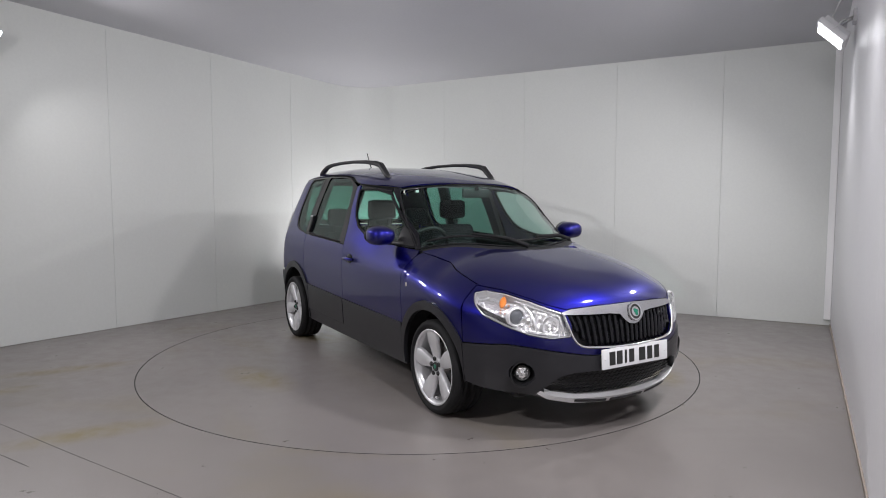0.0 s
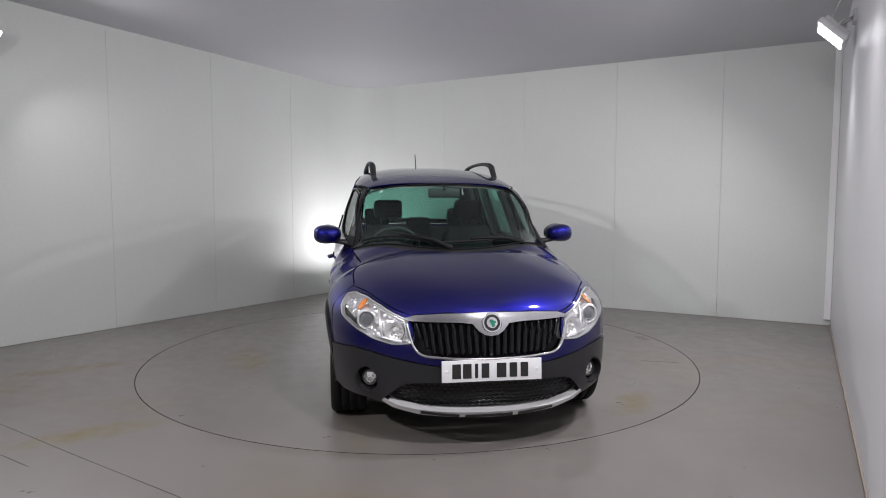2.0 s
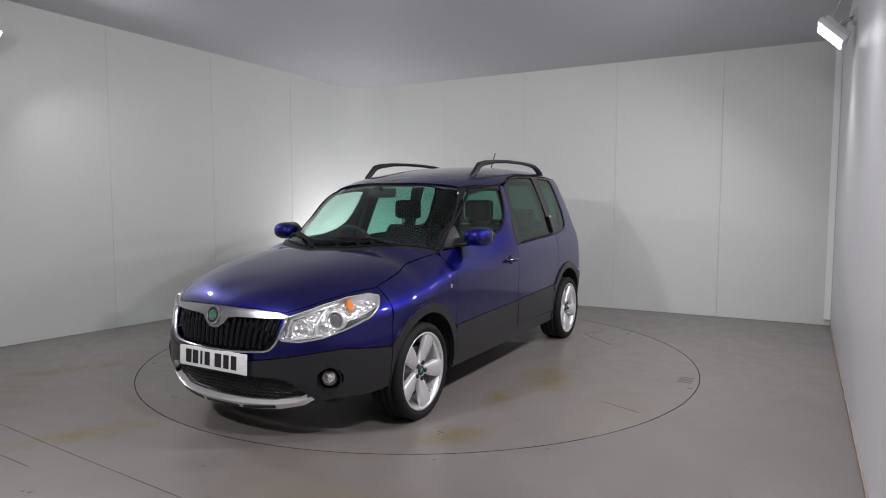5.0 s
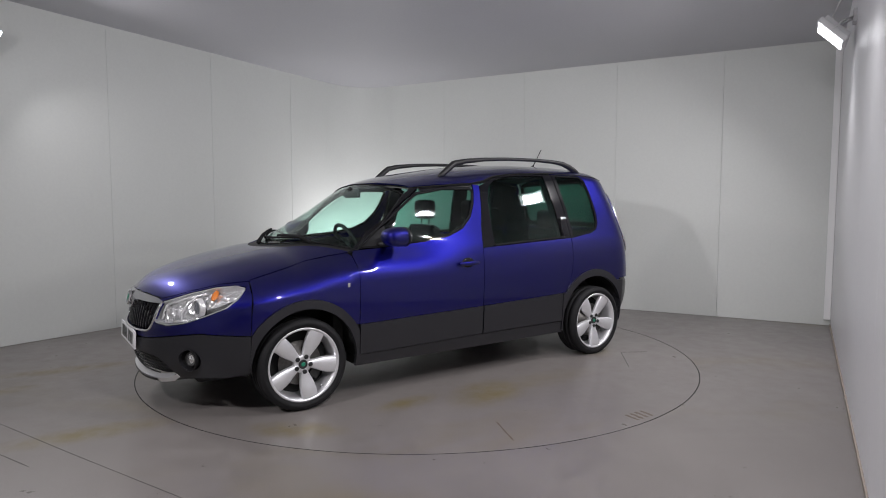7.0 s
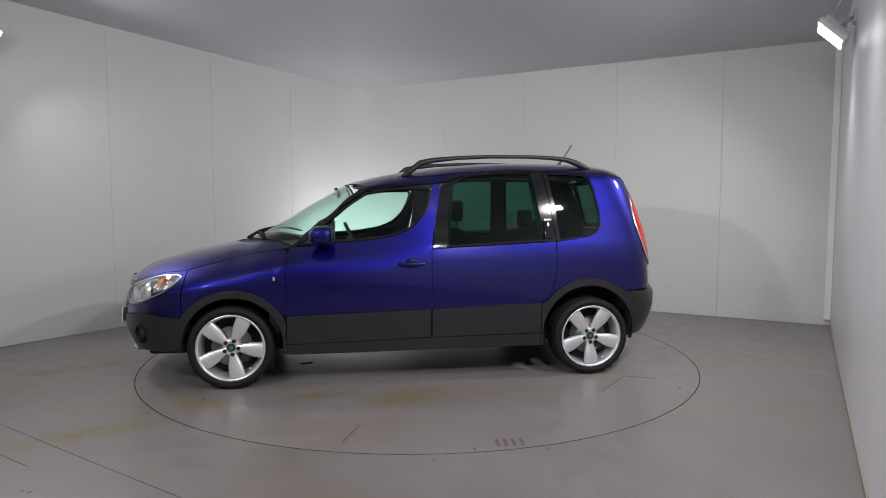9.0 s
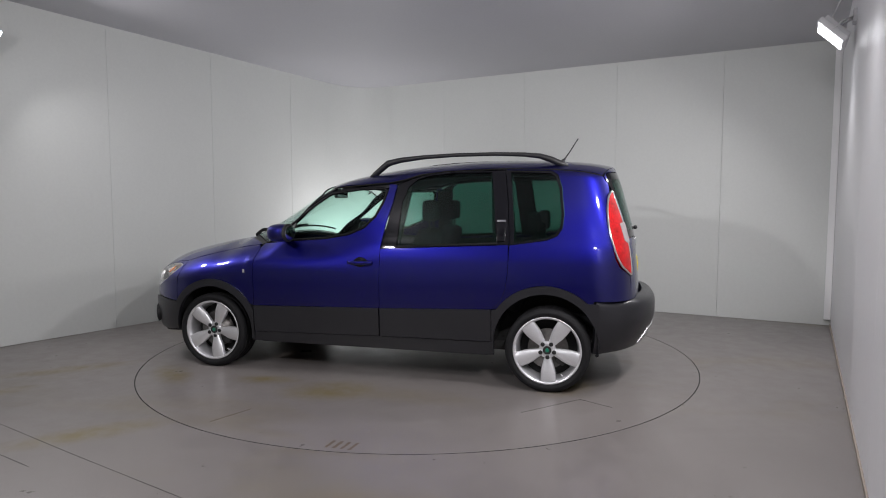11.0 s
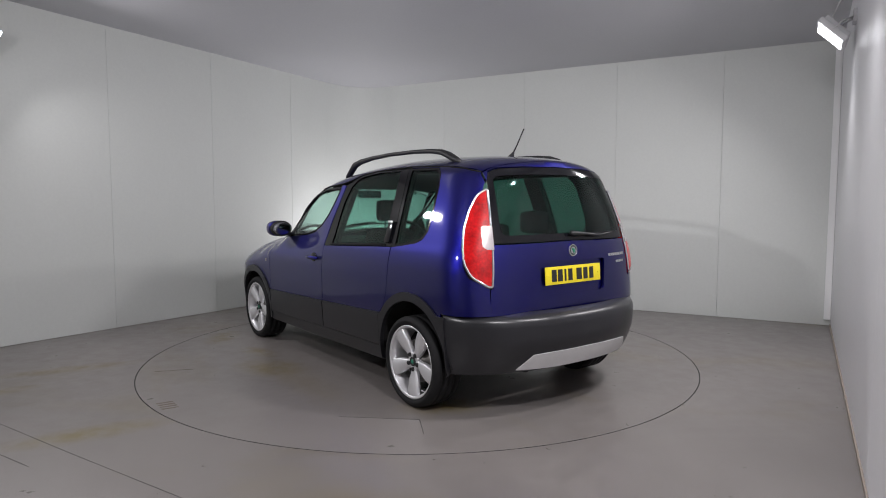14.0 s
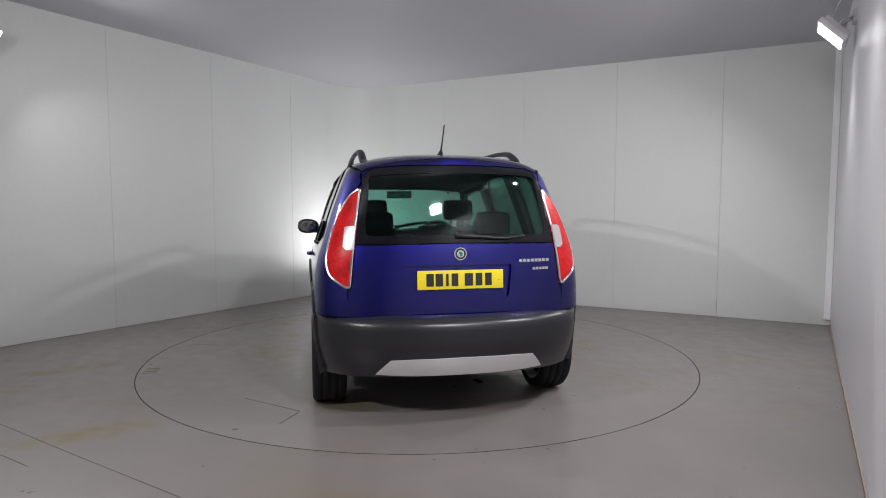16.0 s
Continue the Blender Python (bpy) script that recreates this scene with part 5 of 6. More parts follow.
def build_rear():
    low = tail([(0.655, 0.640), (0.655, 0.72), (0.652, 0.795), (0.634, 0.80), (0.624, 0.90), (0.606, 1.052)])
    half = [(0.0, 0.640)] + low + [(0.0, 1.060)]
    rec = rounded(tail([(0.315, 0.935), (0.315, 0.90), (0.295, 0.745), (0.27, 0.732)]) + tail([(-0.27, 0.732), (-0.295, 0.745), (-0.315, 0.90), (-0.315, 0.935)]), 0.012)
    tg = panel("tailgate", PAINT, car, "tail", mirrored(half), [rec], step=0.03)
    panel("plate_recess", PAINT, tg, "tail", inset(rec, -0.006), off=-0.020, thick=0.006, step=0.04)
    p, n = skin("rear", 0, 0.85, -0.004)
    plate("number_plate", PLATE_YELLOW, (p.x, 0, 0.850), -4, 180, "yellow number plate with black bars")
    g_half = [(0.0, 1.066)] + tail([(0.601, 1.060), (0.580, 1.25), (0.560, 1.375), (0.552, 1.435), (0.522, 1.486), (0.46, 1.508), (0.25, 1.520)]) + [(0.0, 1.524)]
    outl = mirrored(g_half)
    inner = rounded(inset(outl, 0.045), 0.05)
    panel("tailgate_frame", BLACK_GLOSS, tg, "tail", outl, [inner], off=0.001, thick=0.02, step=0.03, label="black border of the rear window")
    panel("rear_window", GLASS_REAR, tg, "tail", inset(inner, -0.003), off=0.0, thick=0.004, step=0.05, label="dark tinted rear window")
    # Blue lip above the window, up to the roof.
    re_ = lift("roof", [("side", x, z + G) for x, z in ROOF_EDGE])[-1]
    edge = []
    for i in range(11):
        t = i / 10
        q = project("roof", np.array([-1.664 - 0.075 * math.sin(t * math.pi / 2)]), np.array([re_[1] * (1 - t)]))[0]
        edge.append(tuple(gather("tail", q)))
    side_ = tail([(0.28, 1.526), (0.47, 1.514), (0.522, 1.494), (0.548, 1.445)])
    half = [(0.0, 1.530)] + side_ + lift("tail", [("side", -1.706, 1.43), ("side", -1.668, 1.484)]) + edge[1:]
    panel("tailgate_lip", PAINT, tg, "tail", mirrored(half), step=0.025)
    both(build_tail_lamp)
    # Bumper and skid panel.
    top, bot = 0.652, 0.302
    a_end = 1.085 * K_END
    n = 14
    line_t = [(a_end * i / n, top) for i in range(n + 1)]
    line_b = [(a_end * i / n, bot - 0.03 * (i / n) ** 2) for i in range(n, -1, -1)]
    panel("rear_bumper", CLAD, car, "tail", mirrored(line_t + line_b), shape=BUMPER, thick=0.06, step=0.03, label="dark grey plastic rear bumper")
    sk = tail([(0.0, 0.416), (0.30, 0.412), (0.425, 0.405), (0.505, 0.312), (0.30, 0.306), (0.0, 0.305)], BUMPER)
    panel("rear_skid", SILVER, car, "tail", mirrored(sk), shape=BUMPER, off=0.005, thick=0.02, step=0.02, crown=0.004, label="silver panel on the rear bumper")
    p, n = skin("rear", 0, 1.0, 0.001)
    build_badge("tailgate_badge", p, (-1, 0, 0.09), 0.040)
    for y0, y1, z0, z1 in ((-0.362, -0.568, 0.944, 0.962), (-0.450, -0.560, 0.896, 0.912)):
        k = 8 if z0 > 0.93 else 5
        for i in range(k):
            ya, yb = y0 + (y1 - y0) * (i + 0.1) / k, y0 + (y1 - y0) * (i + 0.9) / k
            panel("lettering_bar", CHROME, tg, "tail", tail([(ya, z0), (yb, z0), (yb, z1), (ya, z1)]), off=0.004, thick=0.005, step=0.03)
    # Rear wiper and aerial.
    bm = bmesh.new()
    pts = []
    for i in range(9):
        y = 0.02 - 0.42 * i / 8
        p, n = skin("rear", y, 1.098 - 0.012 * math.sin(i / 8 * math.pi), 0.024)
        pts.append(p)
    tube(bm, pts, [0.016, 0.015, 0.012, 0.010, 0.009, 0.008, 0.007, 0.006, 0.005], 8)
    cpart("rear_wiper", bm, BLACK, None, "black rear wiper", smooth=True)
    bm = bmesh.new()
    tube(bm, [(-1.335, 0, 1.610), (-1.352, 0, 1.632), (-1.365, 0, 1.650), (-1.40, 0, 1.70), (-1.462, 0, 1.800), (-1.463, 0, 1.802)], [0.026, 0.014, 0.006, 0.0045, 0.0045, 0.003], 10)
    cpart("aerial", bm, BLACK, None, "short black roof aerial", smooth=True)


build_rear()


# ---- the car: wheels, underside, inside ----
def build_wheel(x, y, side, phase):
    """A five-spoke alloy wheel, its axle along y, its face at y."""
    m = Matrix.Translation(CAR_SHIFT + Vector((x, 0, WHEEL_R))) @ (pose(0, 0, 0) if side > 0 else pose(0, 0, 0, 0, 0, 180)) @ Matrix.Translation((0, y - 0.098, 0)) @ pose(0, 0, 0, -90, 0, 0)
    bm = bmesh.new()
    spin(bm, [(0.219, 0.092), (0.226, 0.099), (0.235, 0.099), (0.235, 0.094), (0.229, 0.091), (0.220, 0.084), (0.212, 0.060), (0.202, 0.0), (0.202, -0.06), (0.219, -0.094), (0.229, -0.098)], 64)
    w = link("wheel", bm, ALLOY, car, "five-spoke silver alloy wheel", angle=40)
    w.matrix_local = m
    bm = bmesh.new()
    groove = []
    for c in (-0.047, 0.0, 0.047):
        groove += [(0.2910, c - 0.006), (0.285, c - 0.004), (0.285, c + 0.004), (0.2910, c + 0.006)]
    spin(bm, [(0.228, -0.094), (0.240, -0.103), (0.260, -0.106), (0.278, -0.101), (0.286, -0.092), (0.2910, -0.078)] + groove + [(0.2910, 0.078), (0.286, 0.092), (0.278, 0.101), (0.267, 0.1045), (0.265, 0.1060), (0.260, 0.1062), (0.249, 0.1055), (0.2475, 0.1035), (0.240, 0.1025), (0.230, 0.096)], 72)
    part("tyre", bm, RUBBER, w, "black road tyre", angle=35)
    bm = bmesh.new()
    b = radians(phase + 100)
    tube(bm, [(0.207 * math.cos(b), 0.207 * math.sin(b), 0.055), (0.190 * math.cos(b), 0.190 * math.sin(b), 0.078)], [0.005, 0.004], 8)
    part("valve_stem", bm, PLATE_WHITE, w, "small pale valve cap", smooth=True)
    for k in range(5):
        a = radians(phase + 72 * k)
        bm = bmesh.new()
        rs = [0.030, 0.055, 0.085, 0.115, 0.150, 0.190, 0.218]
        hw = [0.021, 0.025, 0.033, 0.042, 0.049, 0.051, 0.052]
        hf = [0.072, 0.074, 0.077, 0.082, 0.087, 0.091, 0.091]
        rings = []
        for r, h, z in zip(rs, hw, hf):
            q = [(-h, z - 0.030), (-h, z - 0.007), (-h + 0.007, z - 0.0005), (0, z + 0.002), (h - 0.007, z - 0.0005), (h, z - 0.007), (h, z - 0.030)]
            rings.append([bm.verts.new((r * math.cos(a) - v * math.sin(a), r * math.sin(a) + v * math.cos(a), zz)) for v, zz in q])
        for p, q in zip(rings, rings[1:]):
            for i in range(6):
                bm.faces.new((p[i], q[i], q[i + 1], p[i + 1]))
        bm.faces.new(rings[0])
        bm.faces.new(list(reversed(rings[-1])))
        bmesh.ops.recalc_face_normals(bm, faces=bm.faces)
        part("spoke", bm, ALLOY, w, angle=50)
        bm = bmesh.new()
        spin(bm, [(0.0145, 0.066), (0.0145, 0.079), (0.011, 0.083), (0, 0.083)], 12, Matrix.Translation((0.049 * math.cos(a), 0.049 * math.sin(a), 0)))
        part("wheel_bolt", bm, BLACK, w)
    bm = bmesh.new()
    spin(bm, [(0.058, 0.045), (0.058, 0.066), (0.053, 0.071), (0.028, 0.072), (0.026, 0.070), (0, 0.070)], 40)
    part("hub", bm, ALLOY, w, angle=35)
    bm = bmesh.new()
    spin(bm, [(0.029, 0.070), (0.029, 0.078), (0.026, 0.081), (0.023, 0.079), (0, 0.080)], 30)
    c = part("hub_cap", bm, DISC_BLACK, w, "dark hub cap with a green centre", angle=35)
    bm = bmesh.new()
    spin(bm, [(0.014, 0.0795), (0.011, 0.082), (0, 0.0825)], 24)
    bm2 = part("hub_mark", bm, GREEN, w)
    bm = bmesh.new()
    spin(bm, [(0.140, 0.010), (0.140, 0.022), (0.075, 0.022), (0.072, 0.045), (0, 0.045)], 40)
    part("brake_disc", bm, STEEL, w, angle=35)
    bm = bmesh.new()
    spin(bm, [(0.200, -0.04), (0.200, -0.03), (0, -0.03)], 32)
    part("back_plate", bm, UNDER, w)
    bm = bmesh.new()
    box(bm, (-0.05, 0.085, -0.01), (0.05, 0.150, 0.040), pose(0, 0, 0, 0, 0, 60), 0.01)
    part("brake_caliper", bm, DARK_METAL, w)


def build_wheels():
    build_wheel(FAX, 0.820, 1, 29)
    build_wheel(RAX, 0.850, 1, 21)
    build_wheel(FAX, 0.820, -1, -9)
    build_wheel(RAX, 0.850, -1, 12)


def build_underside(s):
    # Wheel wells.
    for name, (cx, cz), r in (("front_wheel_well", FA, R_OPEN_F + 0.012), ("rear_wheel_well", RA, R_OPEN_R + 0.012)):
        bm = bmesh.new()
        a = arc(cx, cz, r, -2, 182, 28)
        o = [bm.verts.new((x, 0.80, z)) for x, z in a]
        i = [bm.verts.new((x, 0.50, z)) for x, z in a]
        for k in range(len(a) - 1):
            bm.faces.new((o[k], o[k + 1], i[k + 1], i[k]))
        bm.faces.new(i)
        cpart(name, flip_side(bm, s), UNDER, None, smooth=False)
    # Inner lining of the side, from the sill to the window line.
    ar = arc(*FA, R_OPEN_F + 0.02, -10, 190, 24)
    br = arc(*RA, R_OPEN_R + 0.02, -8, 188, 24)
    poly = [(1.90, 0.30), (1.90, 0.66), (1.60, 0.78), (1.05, 0.90), (0.86, 0.970), (0.40, 1.005), (-0.20, 0.955), (-1.0, 0.985), (-1.36, 1.03), (-1.62, 1.02), (-1.76, 0.80), (-1.78, 0.45), (-1.70, 0.27)] + [br[k] for k in range(len(br) - 1, -1, -1)] + [(-0.90, 0.24), (0.90, 0.24)] + [ar[k] for k in range(len(ar) - 1, -1, -1)]
    panel("inner_trim", BLACK, car, "side", poly, off=-0.028, thick=0.02, side=s, step=0.05)
    # Lining above and behind the windows.
    up = [(0.30, 1.405), (-0.10, 1.415), (-0.30, 1.49), (-0.48, 1.515), (-0.90, 1.525), (-1.32, 1.522), (-1.40, 1.44), (-1.42, 1.20), (-1.40, 1.05), (-1.64, 1.04), (-1.70, 1.25), (-1.66, 1.48), (-1.35, 1.545), (-0.90, 1.56), (-0.35, 1.53), (0.30, 1.43)]
    panel("pillar_trim", BLACK, car, "side", up, off=-0.024, thick=0.02, side=s, step=0.04)
    bp = [(-0.13, 1.00), (-0.235, 1.00), (-0.29, 1.42), (-0.15, 1.42)]
    panel("pillar_trim", BLACK, car, "side", bp, off=-0.022, thick=0.04, side=s, step=0.04)
    cp = [(-0.93, 1.01), (-1.09, 1.01), (-1.03, 1.52), (-0.88, 1.52)]
    panel("pillar_trim", BLACK, car, "side", cp, off=-0.022, thick=0.03, side=s, step=0.04)


def build_seat(x, y, w, back_h, lean, head_z, name, label):
    """A seat: cushion with backrest and headrest as its parts; x is the fold between cushion and back."""
    bm = bmesh.new()
    box(bm, (x, y - w / 2, 0.42), (x + 0.50, y + w / 2, 0.60), None, 0.05)
    seat = cpart(name, bm, CLOTH, None, label, angle=60)
    m = Matrix.Translation((x, y, 0.52)) @ pose(0, 0, 0, 0, -lean, 0)
    bm = bmesh.new()
    box(bm, (-0.13, -w / 2, 0.0), (0.0, w / 2, back_h), m, 0.055)
    for v in bm.verts:
        h = (v.co.z - 0.52) / back_h
        if h > 0.55:
            v.co.y = y + (v.co.y - y) * (1 - 0.30 * (h - 0.55) / 0.45)
    cpart("backrest", bm, CLOTH, seat, angle=60)
    top = m @ Vector((-0.065, 0, back_h))
    bm = bmesh.new()
    box(bm, (top.x - 0.045, y - 0.125, head_z - 0.085), (top.x + 0.050, y + 0.125, head_z + 0.085), None, 0.042)
    cpart("headrest", bm, CLOTH, seat, angle=60)
    for d in (-0.06, 0.06):
        bm = bmesh.new()
        tube(bm, [(top.x, y + d, top.z - 0.04), (top.x, y + d, head_z - 0.06)], 0.007, 8)
        cpart("headrest_post", bm, DARK_METAL, seat, smooth=True)


def build_inside():
    bm = bmesh.new()
    box(bm, (-1.60, -0.62, 0.22), (1.90, 0.62, 0.30), None, 0.03)
    cpart("floor_pan", bm, UNDER, None, angle=30)
    bm = bmesh.new()
    box(bm, (-0.90, -0.76, 0.21), (0.92, 0.76, 0.28), None, 0.02)
    cpart("floor_pan", bm, UNDER, None, angle=30)
    bm = bmesh.new()
    box(bm, (1.10, -0.48, 0.28), (1.95, 0.48, 0.66), None, 0.08)
    cpart("engine_block", bm, UNDER, None, angle=30)
    bm = bmesh.new()
    box(bm, (0.98, -0.70, 0.28), (1.06, 0.70, 0.82), None, 0.02)
    cpart("bulkhead", bm, UNDER, None, angle=30)
    # Dashboard: one profile drawn across the car.
    prof = [(1.00, 0.45), (0.62, 0.50), (0.58, 0.70), (0.56, 0.86), (0.60, 0.925), (0.72, 0.955), (0.90, 0.965), (1.12, 0.955)]
    bm = bmesh.new()
    wide = [0.66 if x < 0.85 else 0.56 if x < 1.1 else 0.42 for x, z in prof]
    a = [bm.verts.new((x, w, z)) for (x, z), w in zip(prof, wide)]
    b = [bm.verts.new((x, -w, z)) for (x, z), w in zip(prof, wide)]
    for i in range(len(prof)):
        j = (i + 1) % len(prof)
        bm.faces.new((a[i], a[j], b[j], b[i]))
    bm.faces.new(list(reversed(a)))
    bm.faces.new(b)
    bmesh.ops.recalc_face_normals(bm, faces=bm.faces)
    bmesh.ops.bevel(bm, geom=[e for e in bm.edges if abs((e.verts[0].co - e.verts[1].co).y) > 1], offset=0.02, segments=2, affect="EDGES")
    d = cpart("dashboard", bm, BLACK, None, "black dashboard", angle=40)
    bm = bmesh.new()
    n = 40
    m = Matrix.Translation((0.42, -0.36, 0.945)) @ pose(0, 0, 0, 0, -64, 0)
    tube(bm, [m @ Vector((0.182 * math.cos(k * math.tau / n), 0.182 * math.sin(k * math.tau / n), 0)) for k in range(n)], 0.016, 10, True)
    sw = cpart("steering_wheel", bm, BLACK, None, "black steering wheel", smooth=True)
    bm = bmesh.new()
    spin(bm, [(0.07, -0.04), (0.075, -0.01), (0.05, 0.012), (0, 0.014)], 24, m)
    for ang in (0, 120, 240):
        box(bm, (0.05, -0.02, -0.012), (0.176, 0.02, 0.004), m @ pose(0, 0, 0, 0, 0, ang + 180), 0.004)
    cpart("wheel_boss", bm, BLACK, sw, angle=40)
    bm = bmesh.new()
    tube(bm, [(0.43, -0.36, 0.93), (0.60, -0.36, 0.85)], 0.045, 12)
    cpart("steering_column", bm, BLACK, sw, smooth=True)
    for y in (0.36, -0.36):
        build_seat(-0.12, y, 0.50, 0.62, 17, 1.235, "front_seat", "dark cloth front seat")
    for y in (0.42, 0.0, -0.42):
        build_seat(-0.98, y, 0.42 if y else 0.34, 0.52, 14, 1.150 if y else 1.06, "rear_seat", "dark cloth rear seat")
    bm = bmesh.new()
    box(bm, (0.545, -0.12, 1.335), (0.57, 0.12, 1.405), pose(0, 0, 0), 0.010)
    rm = cpart("interior_mirror", bm, BLACK, None, "black interior mirror", angle=40)
    bm = bmesh.new()
    box(bm, (0.542, -0.108, 1.343), (0.5445, 0.108, 1.397), None, 0.004)
    cpart("mirror_pane", bm, MIRROR, rm)
    bm = bmesh.new()
    tube(bm, [(0.56, 0, 1.40), (0.575, 0, 1.41), (0.585, 0, 1.395)], 0.012, 8)
    cpart("mirror_arm", bm, BLACK, rm)
    # Load floor, parcel shelf side.
    bm = bmesh.new()
    box(bm, (-1.80, -0.60, 0.42), (-1.15, 0.60, 0.50), None, 0.02)
    cpart("load_floor", bm, CLOTH, None, angle=30)
    bm = bmesh.new()
    box(bm, (-1.825, -0.52, 0.60), (-1.79, 0.52, 1.03), None, 0.01)
    cpart("tailgate_trim", bm, BLACK, None, angle=30)
    # Permit sticker on the windscreen.
    bm = bmesh.new()
    p, n = skin("roof", 0.47, -0.50 * K_ROOF, -0.012)
    box(bm, (-0.002, -0.03, -0.012), (0.002, 0.03, 0.012), turned_to(p, n) @ pose(0, 0, 0, 0, 90, 0), 0.0005)
    cpart("windscreen_sticker", bm, TRIM, None, "small white windscreen sticker")


build_wheels()
both(build_underside)
build_inside()


# ---- floodlights ----
def build_flood(place, aim, base=None, size=(0.135, 0.090)):
    m = look(place, aim)
    bm = bmesh.new()
    w, h, d = size[0], size[1], 0.050
    box(bm, (-w, -h, 0.004), (w, h, d), m, 0.012)
    for i in range(-4, 5):
        box(bm, (i * w / 4.8 - 0.004, -h * 0.85, d - 0.002), (i * w / 4.8 + 0.004, h * 0.85, d + 0.030), m)
    f = link("floodlight", bm, LAMP_CASE, None, angle=30)
    tagged(f, "white LED floodlight on a bracket fixed to the wall", "floodlight", "floodlights of the bay")
    bm = bmesh.new()
    box(bm, (-w + 0.014, -h + 0.014, 0.0), (w - 0.014, h - 0.014, 0.006), m, 0.002)
    part("lens", bm, LAMP_GLASS, f, "glowing white lens")
    if base is not None:
        b = Vector(base)
        for sx in (-1, 1):
            e = m @ Vector((sx * (w + 0.006), 0.0, 0.03))
            bm = bmesh.new()
            tube(bm, [e, e.lerp(b, 0.45) + Vector((0, 0, 0.02)), b], 0.011, 8, False, 0.6)
            part("bracket_arm", bm, LAMP_CASE, f, smooth=True)
        bm = bmesh.new()
        box(bm, (-0.012, -0.06, -0.05), (0.012, 0.06, 0.05), Matrix.Translation(b) @ pose(0, 0, 0, 0, 0, math.degrees(math.atan2(RIGHT_U.y, RIGHT_U.x)) - 90), 0.003)
        part("wall_plate", bm, LAMP_CASE, f)
        c = m @ Vector((0.03, 0.02, d + 0.02))
        bm = bmesh.new()
        up = Vector((b.x, b.y, 3.042 - 0.0115 * b.x - 0.0282 * b.y - 0.005))
        tube(bm, [c, c + Vector((-0.02, 0, 0.09)), c.lerp(up, 0.4) + Vector((0, 0, 0.10)), b.lerp(up, 0.6), up], 0.005, 8)
        part("cable", bm, CABLE_WHITE, f, "thin supply cable", smooth=True)
    return f


def wall_foot(p, wall_p, wall_u, inset_by=0.012):
    """The nearest place on a wall to a lamp, at the lamp's height and a little above."""
    q = Vector((p[0], p[1]))
    foot = wall_p + wall_u * (q - wall_p).dot(wall_u)
    back = (q - foot).normalized() * inset_by
    return (foot.x + back.x, foot.y + back.y, p[2] + 0.13)


build_flood(FLOODS[0][0], FLOODS[0][1], wall_foot(FLOODS[0][0], RIGHT_P, RIGHT_U), (0.17, 0.125))
build_flood(FLOODS[1][0], FLOODS[1][1], wall_foot(FLOODS[1][0], LEFT_P, LEFT_U))
build_flood(FLOODS[2][0], FLOODS[2][1], wall_foot(FLOODS[2][0], RIGHT_P, RIGHT_U), (0.11, 0.06))
build_flood(FLOODS[3][0], FLOODS[3][1], wall_foot(FLOODS[3][0], RIGHT_P, RIGHT_U), (0.11, 0.06))
build_flood(FLOODS[4][0], FLOODS[4][1], wall_foot(FLOODS[4][0], NEAR_P, NEAR_U), (0.11, 0.06))
low = build_flood(LOW_FLOOD[0], LOW_FLOOD[1])
tagged(low, "white LED floodlight on a low stand in the corner")
lx, ly, lz = LOW_FLOOD[0]
for ang in (40, 160, 280):
    bm = bmesh.new()
    foot = Vector((lx + 0.03 + 0.15 * math.cos(radians(ang)), ly - 0.03 + 0.15 * math.sin(radians(ang)), 0.008))
    tube(bm, [(lx + 0.03, ly - 0.03, lz - 0.06), foot], 0.010, 8)
    part("stand_leg", bm, LAMP_CASE, low, smooth=True)


# ---- turntable ----
def build_turntable():
    bm = bmesh.new()
    spin(bm, [(0, 0), (1.0, 0), (2.255, 0), (2.255, -0.05), (0, -0.05)], 160)
    bm.normal_update()
    # The disc's upright edge is coloured near-black as shade too.
    for f in bm.faces:
        f.material_index = 0 if abs(f.normal.z) > 0.5 else 1
    bmesh.ops.recalc_face_normals(bm, faces=bm.faces)
    # A black ring fills the gap, with its shade put into the colour.
    rim = bmesh.new()
    spin(rim, [(2.2552, -0.006), (2.2618, -0.006), (2.2618, -0.03), (2.2552, -0.03)], 160)
    tagged(link("gap_shade_ring", rim, GAP_SHADE), "black ring as painted shade in the gap round the turntable", "floor", kind="structure")
    return tagged(link("turntable", bm, [TABLE, GAP_SHADE]), "round worn grey vinyl turntable set flush in the floor", "turntable")


turntable = build_turntable()
SEAM = mottled(material("vinyl_seam", (0.060, 0.055, 0.052), 0.6), 9, 0.6, 1.5)
SCUFF = mottled(material("brown_scuff", (0.115, 0.085, 0.060), 0.5), 30, 0.7, 1.35)


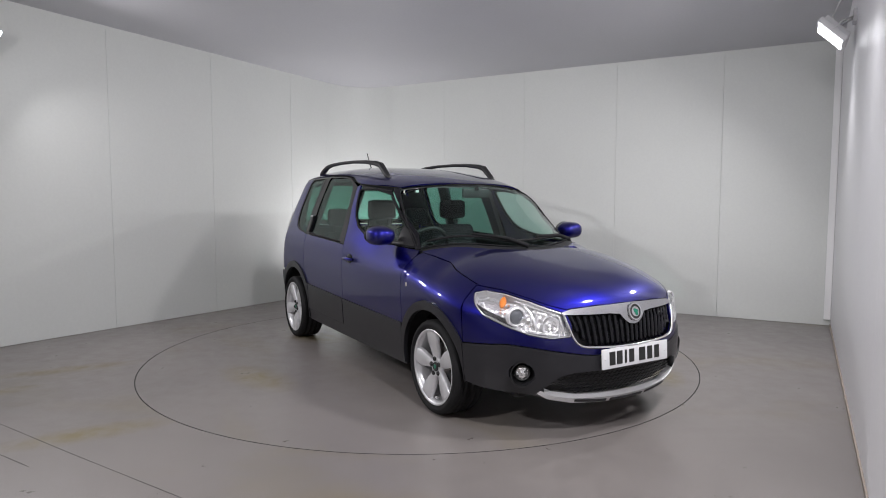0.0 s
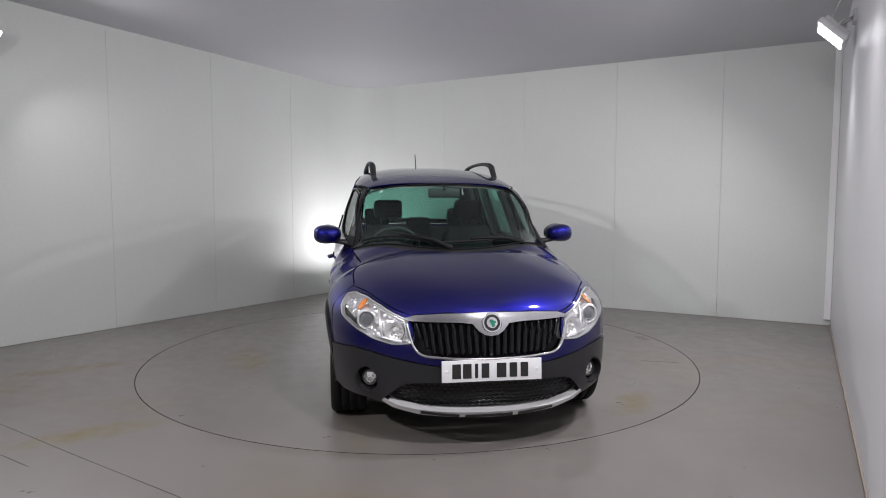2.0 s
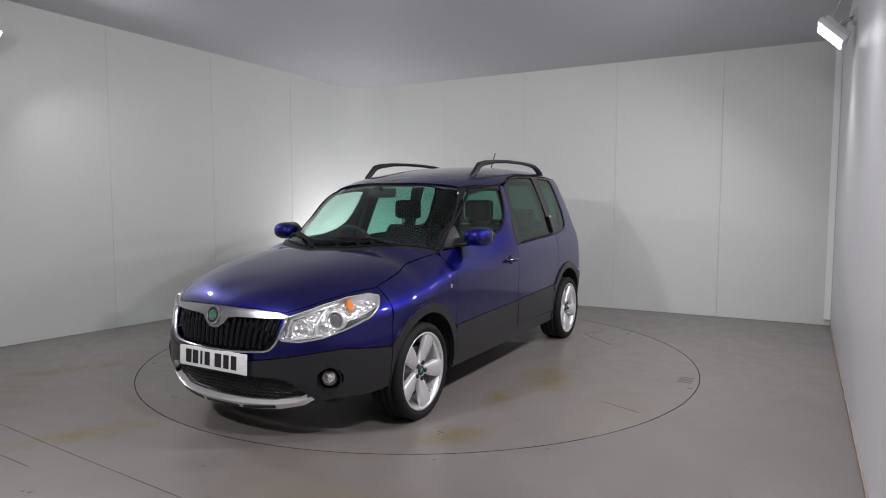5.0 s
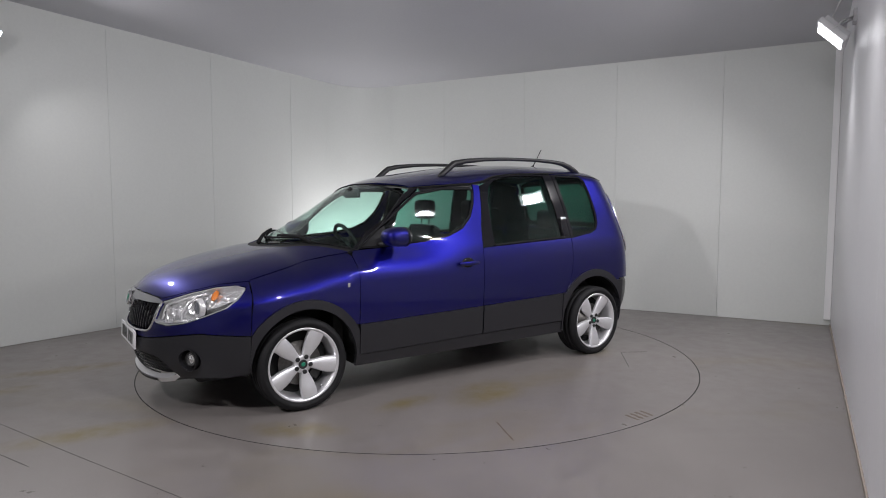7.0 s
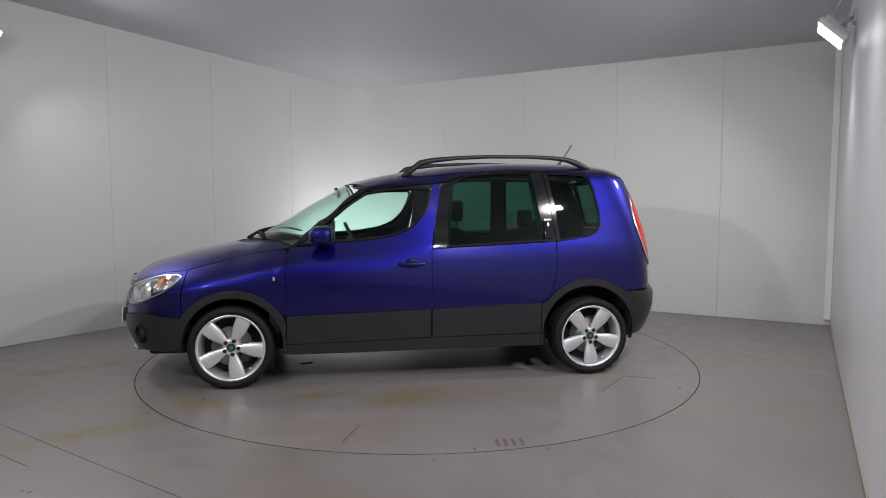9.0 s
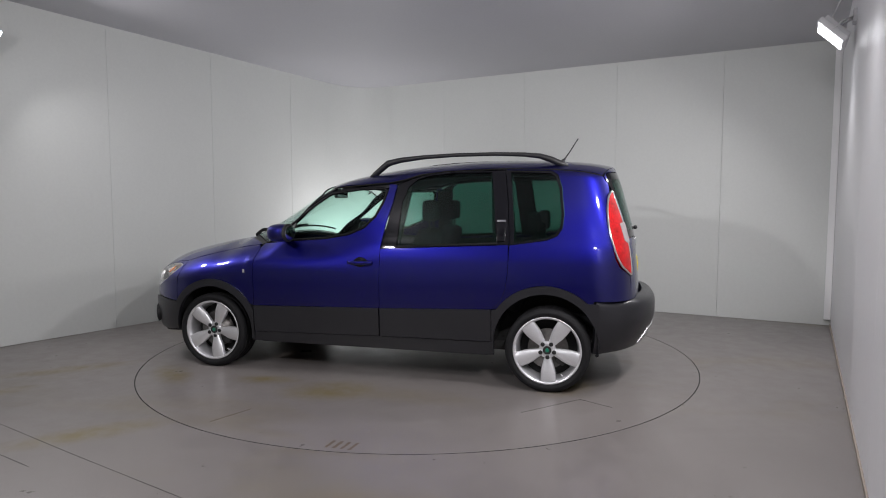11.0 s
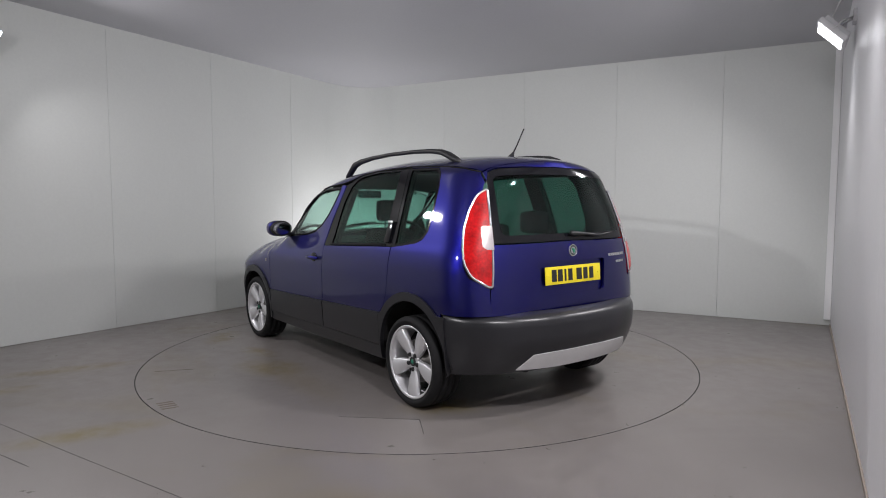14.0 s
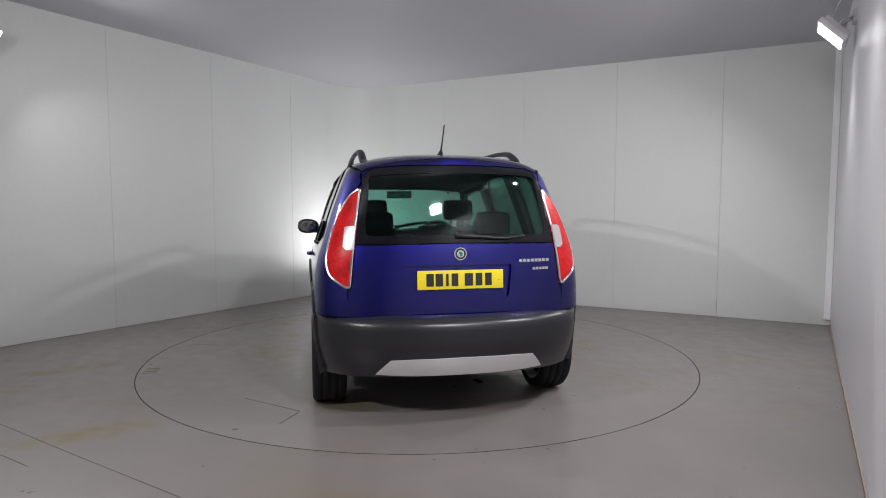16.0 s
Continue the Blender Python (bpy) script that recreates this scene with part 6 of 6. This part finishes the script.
def seam(parent, a, b, width=0.005, mat=SEAM, name="vinyl_seam", rise=0.0012):
    """A seam or scuff lying on the vinyl from a to b."""
    a, b = Vector(a), Vector(b)
    u = (b - a).normalized()
    v = Vector((-u.y, u.x)) * width / 2
    bm = bmesh.new()
    k = 12
    lo = [a.lerp(b, i / k) + v * random.uniform(0.5, 1.1) for i in range(k + 1)]
    hi = [a.lerp(b, i / k) - v * random.uniform(0.5, 1.1) for i in range(k, -1, -1)]
    prism(bm, [tuple(p) for p in lo + hi], -0.002, rise)
    bmesh.ops.recalc_face_normals(bm, faces=bm.faces)
    return part(name, bm, mat, parent)


seam(turntable, (-1.06, 1.385), (-1.400, 1.027))
seam(turntable, (-1.400, 1.027), (-1.603, 1.144))
for dx in range(4):
    seam(turntable, (-0.122 - 0.045 * dx, 2.205), (-0.132 - 0.045 * dx, 2.105), 0.022, SCUFF, "tyre_scuff", 0.0008)
seam(turntable, (0.71, 2.02), (0.60, 1.75), 0.012, SCUFF, "tyre_scuff", 0.0008)
SLOT = material("slot_black", (0.004, 0.004, 0.004), 0.9, Specular_IOR_Level=0.1)
for px, py, ang in ((0.975, 0.262, 20), (-0.995, -0.235, 200)):
    bm = bmesh.new()
    rag = [(0.050, 0.014), (0.028, 0.030), (-0.012, 0.022), (-0.040, 0.034), (-0.056, 0.006), (-0.036, -0.022), (-0.004, -0.014), (0.024, -0.030), (0.046, -0.018)]
    prism(bm, rag, -0.002, 0.0016)
    bmesh.ops.recalc_face_normals(bm, faces=bm.faces)
    bmesh.ops.transform(bm, matrix=pose(px, py, 0, 0, 0, ang), verts=bm.verts)
    part("lifting_slot", bm, SLOT, turntable, "small black torn lifting slot")
vinyl = bpy.data.objects["floor"]
seam(vinyl, (-2.55, -1.95), (-1.94, -2.35))
seam(vinyl, (-3.0, -1.37), (-1.85, -2.17), 0.004)
seam(vinyl, (-1.85, -2.17), (-0.6, -3.02), 0.004)


# ---- movement ----
def motions():
    for ob in (turntable, car):
        walk(ob, [(t, pose(0, 0, 0, 0, 0, a)) for t, a in TURN])


motions()
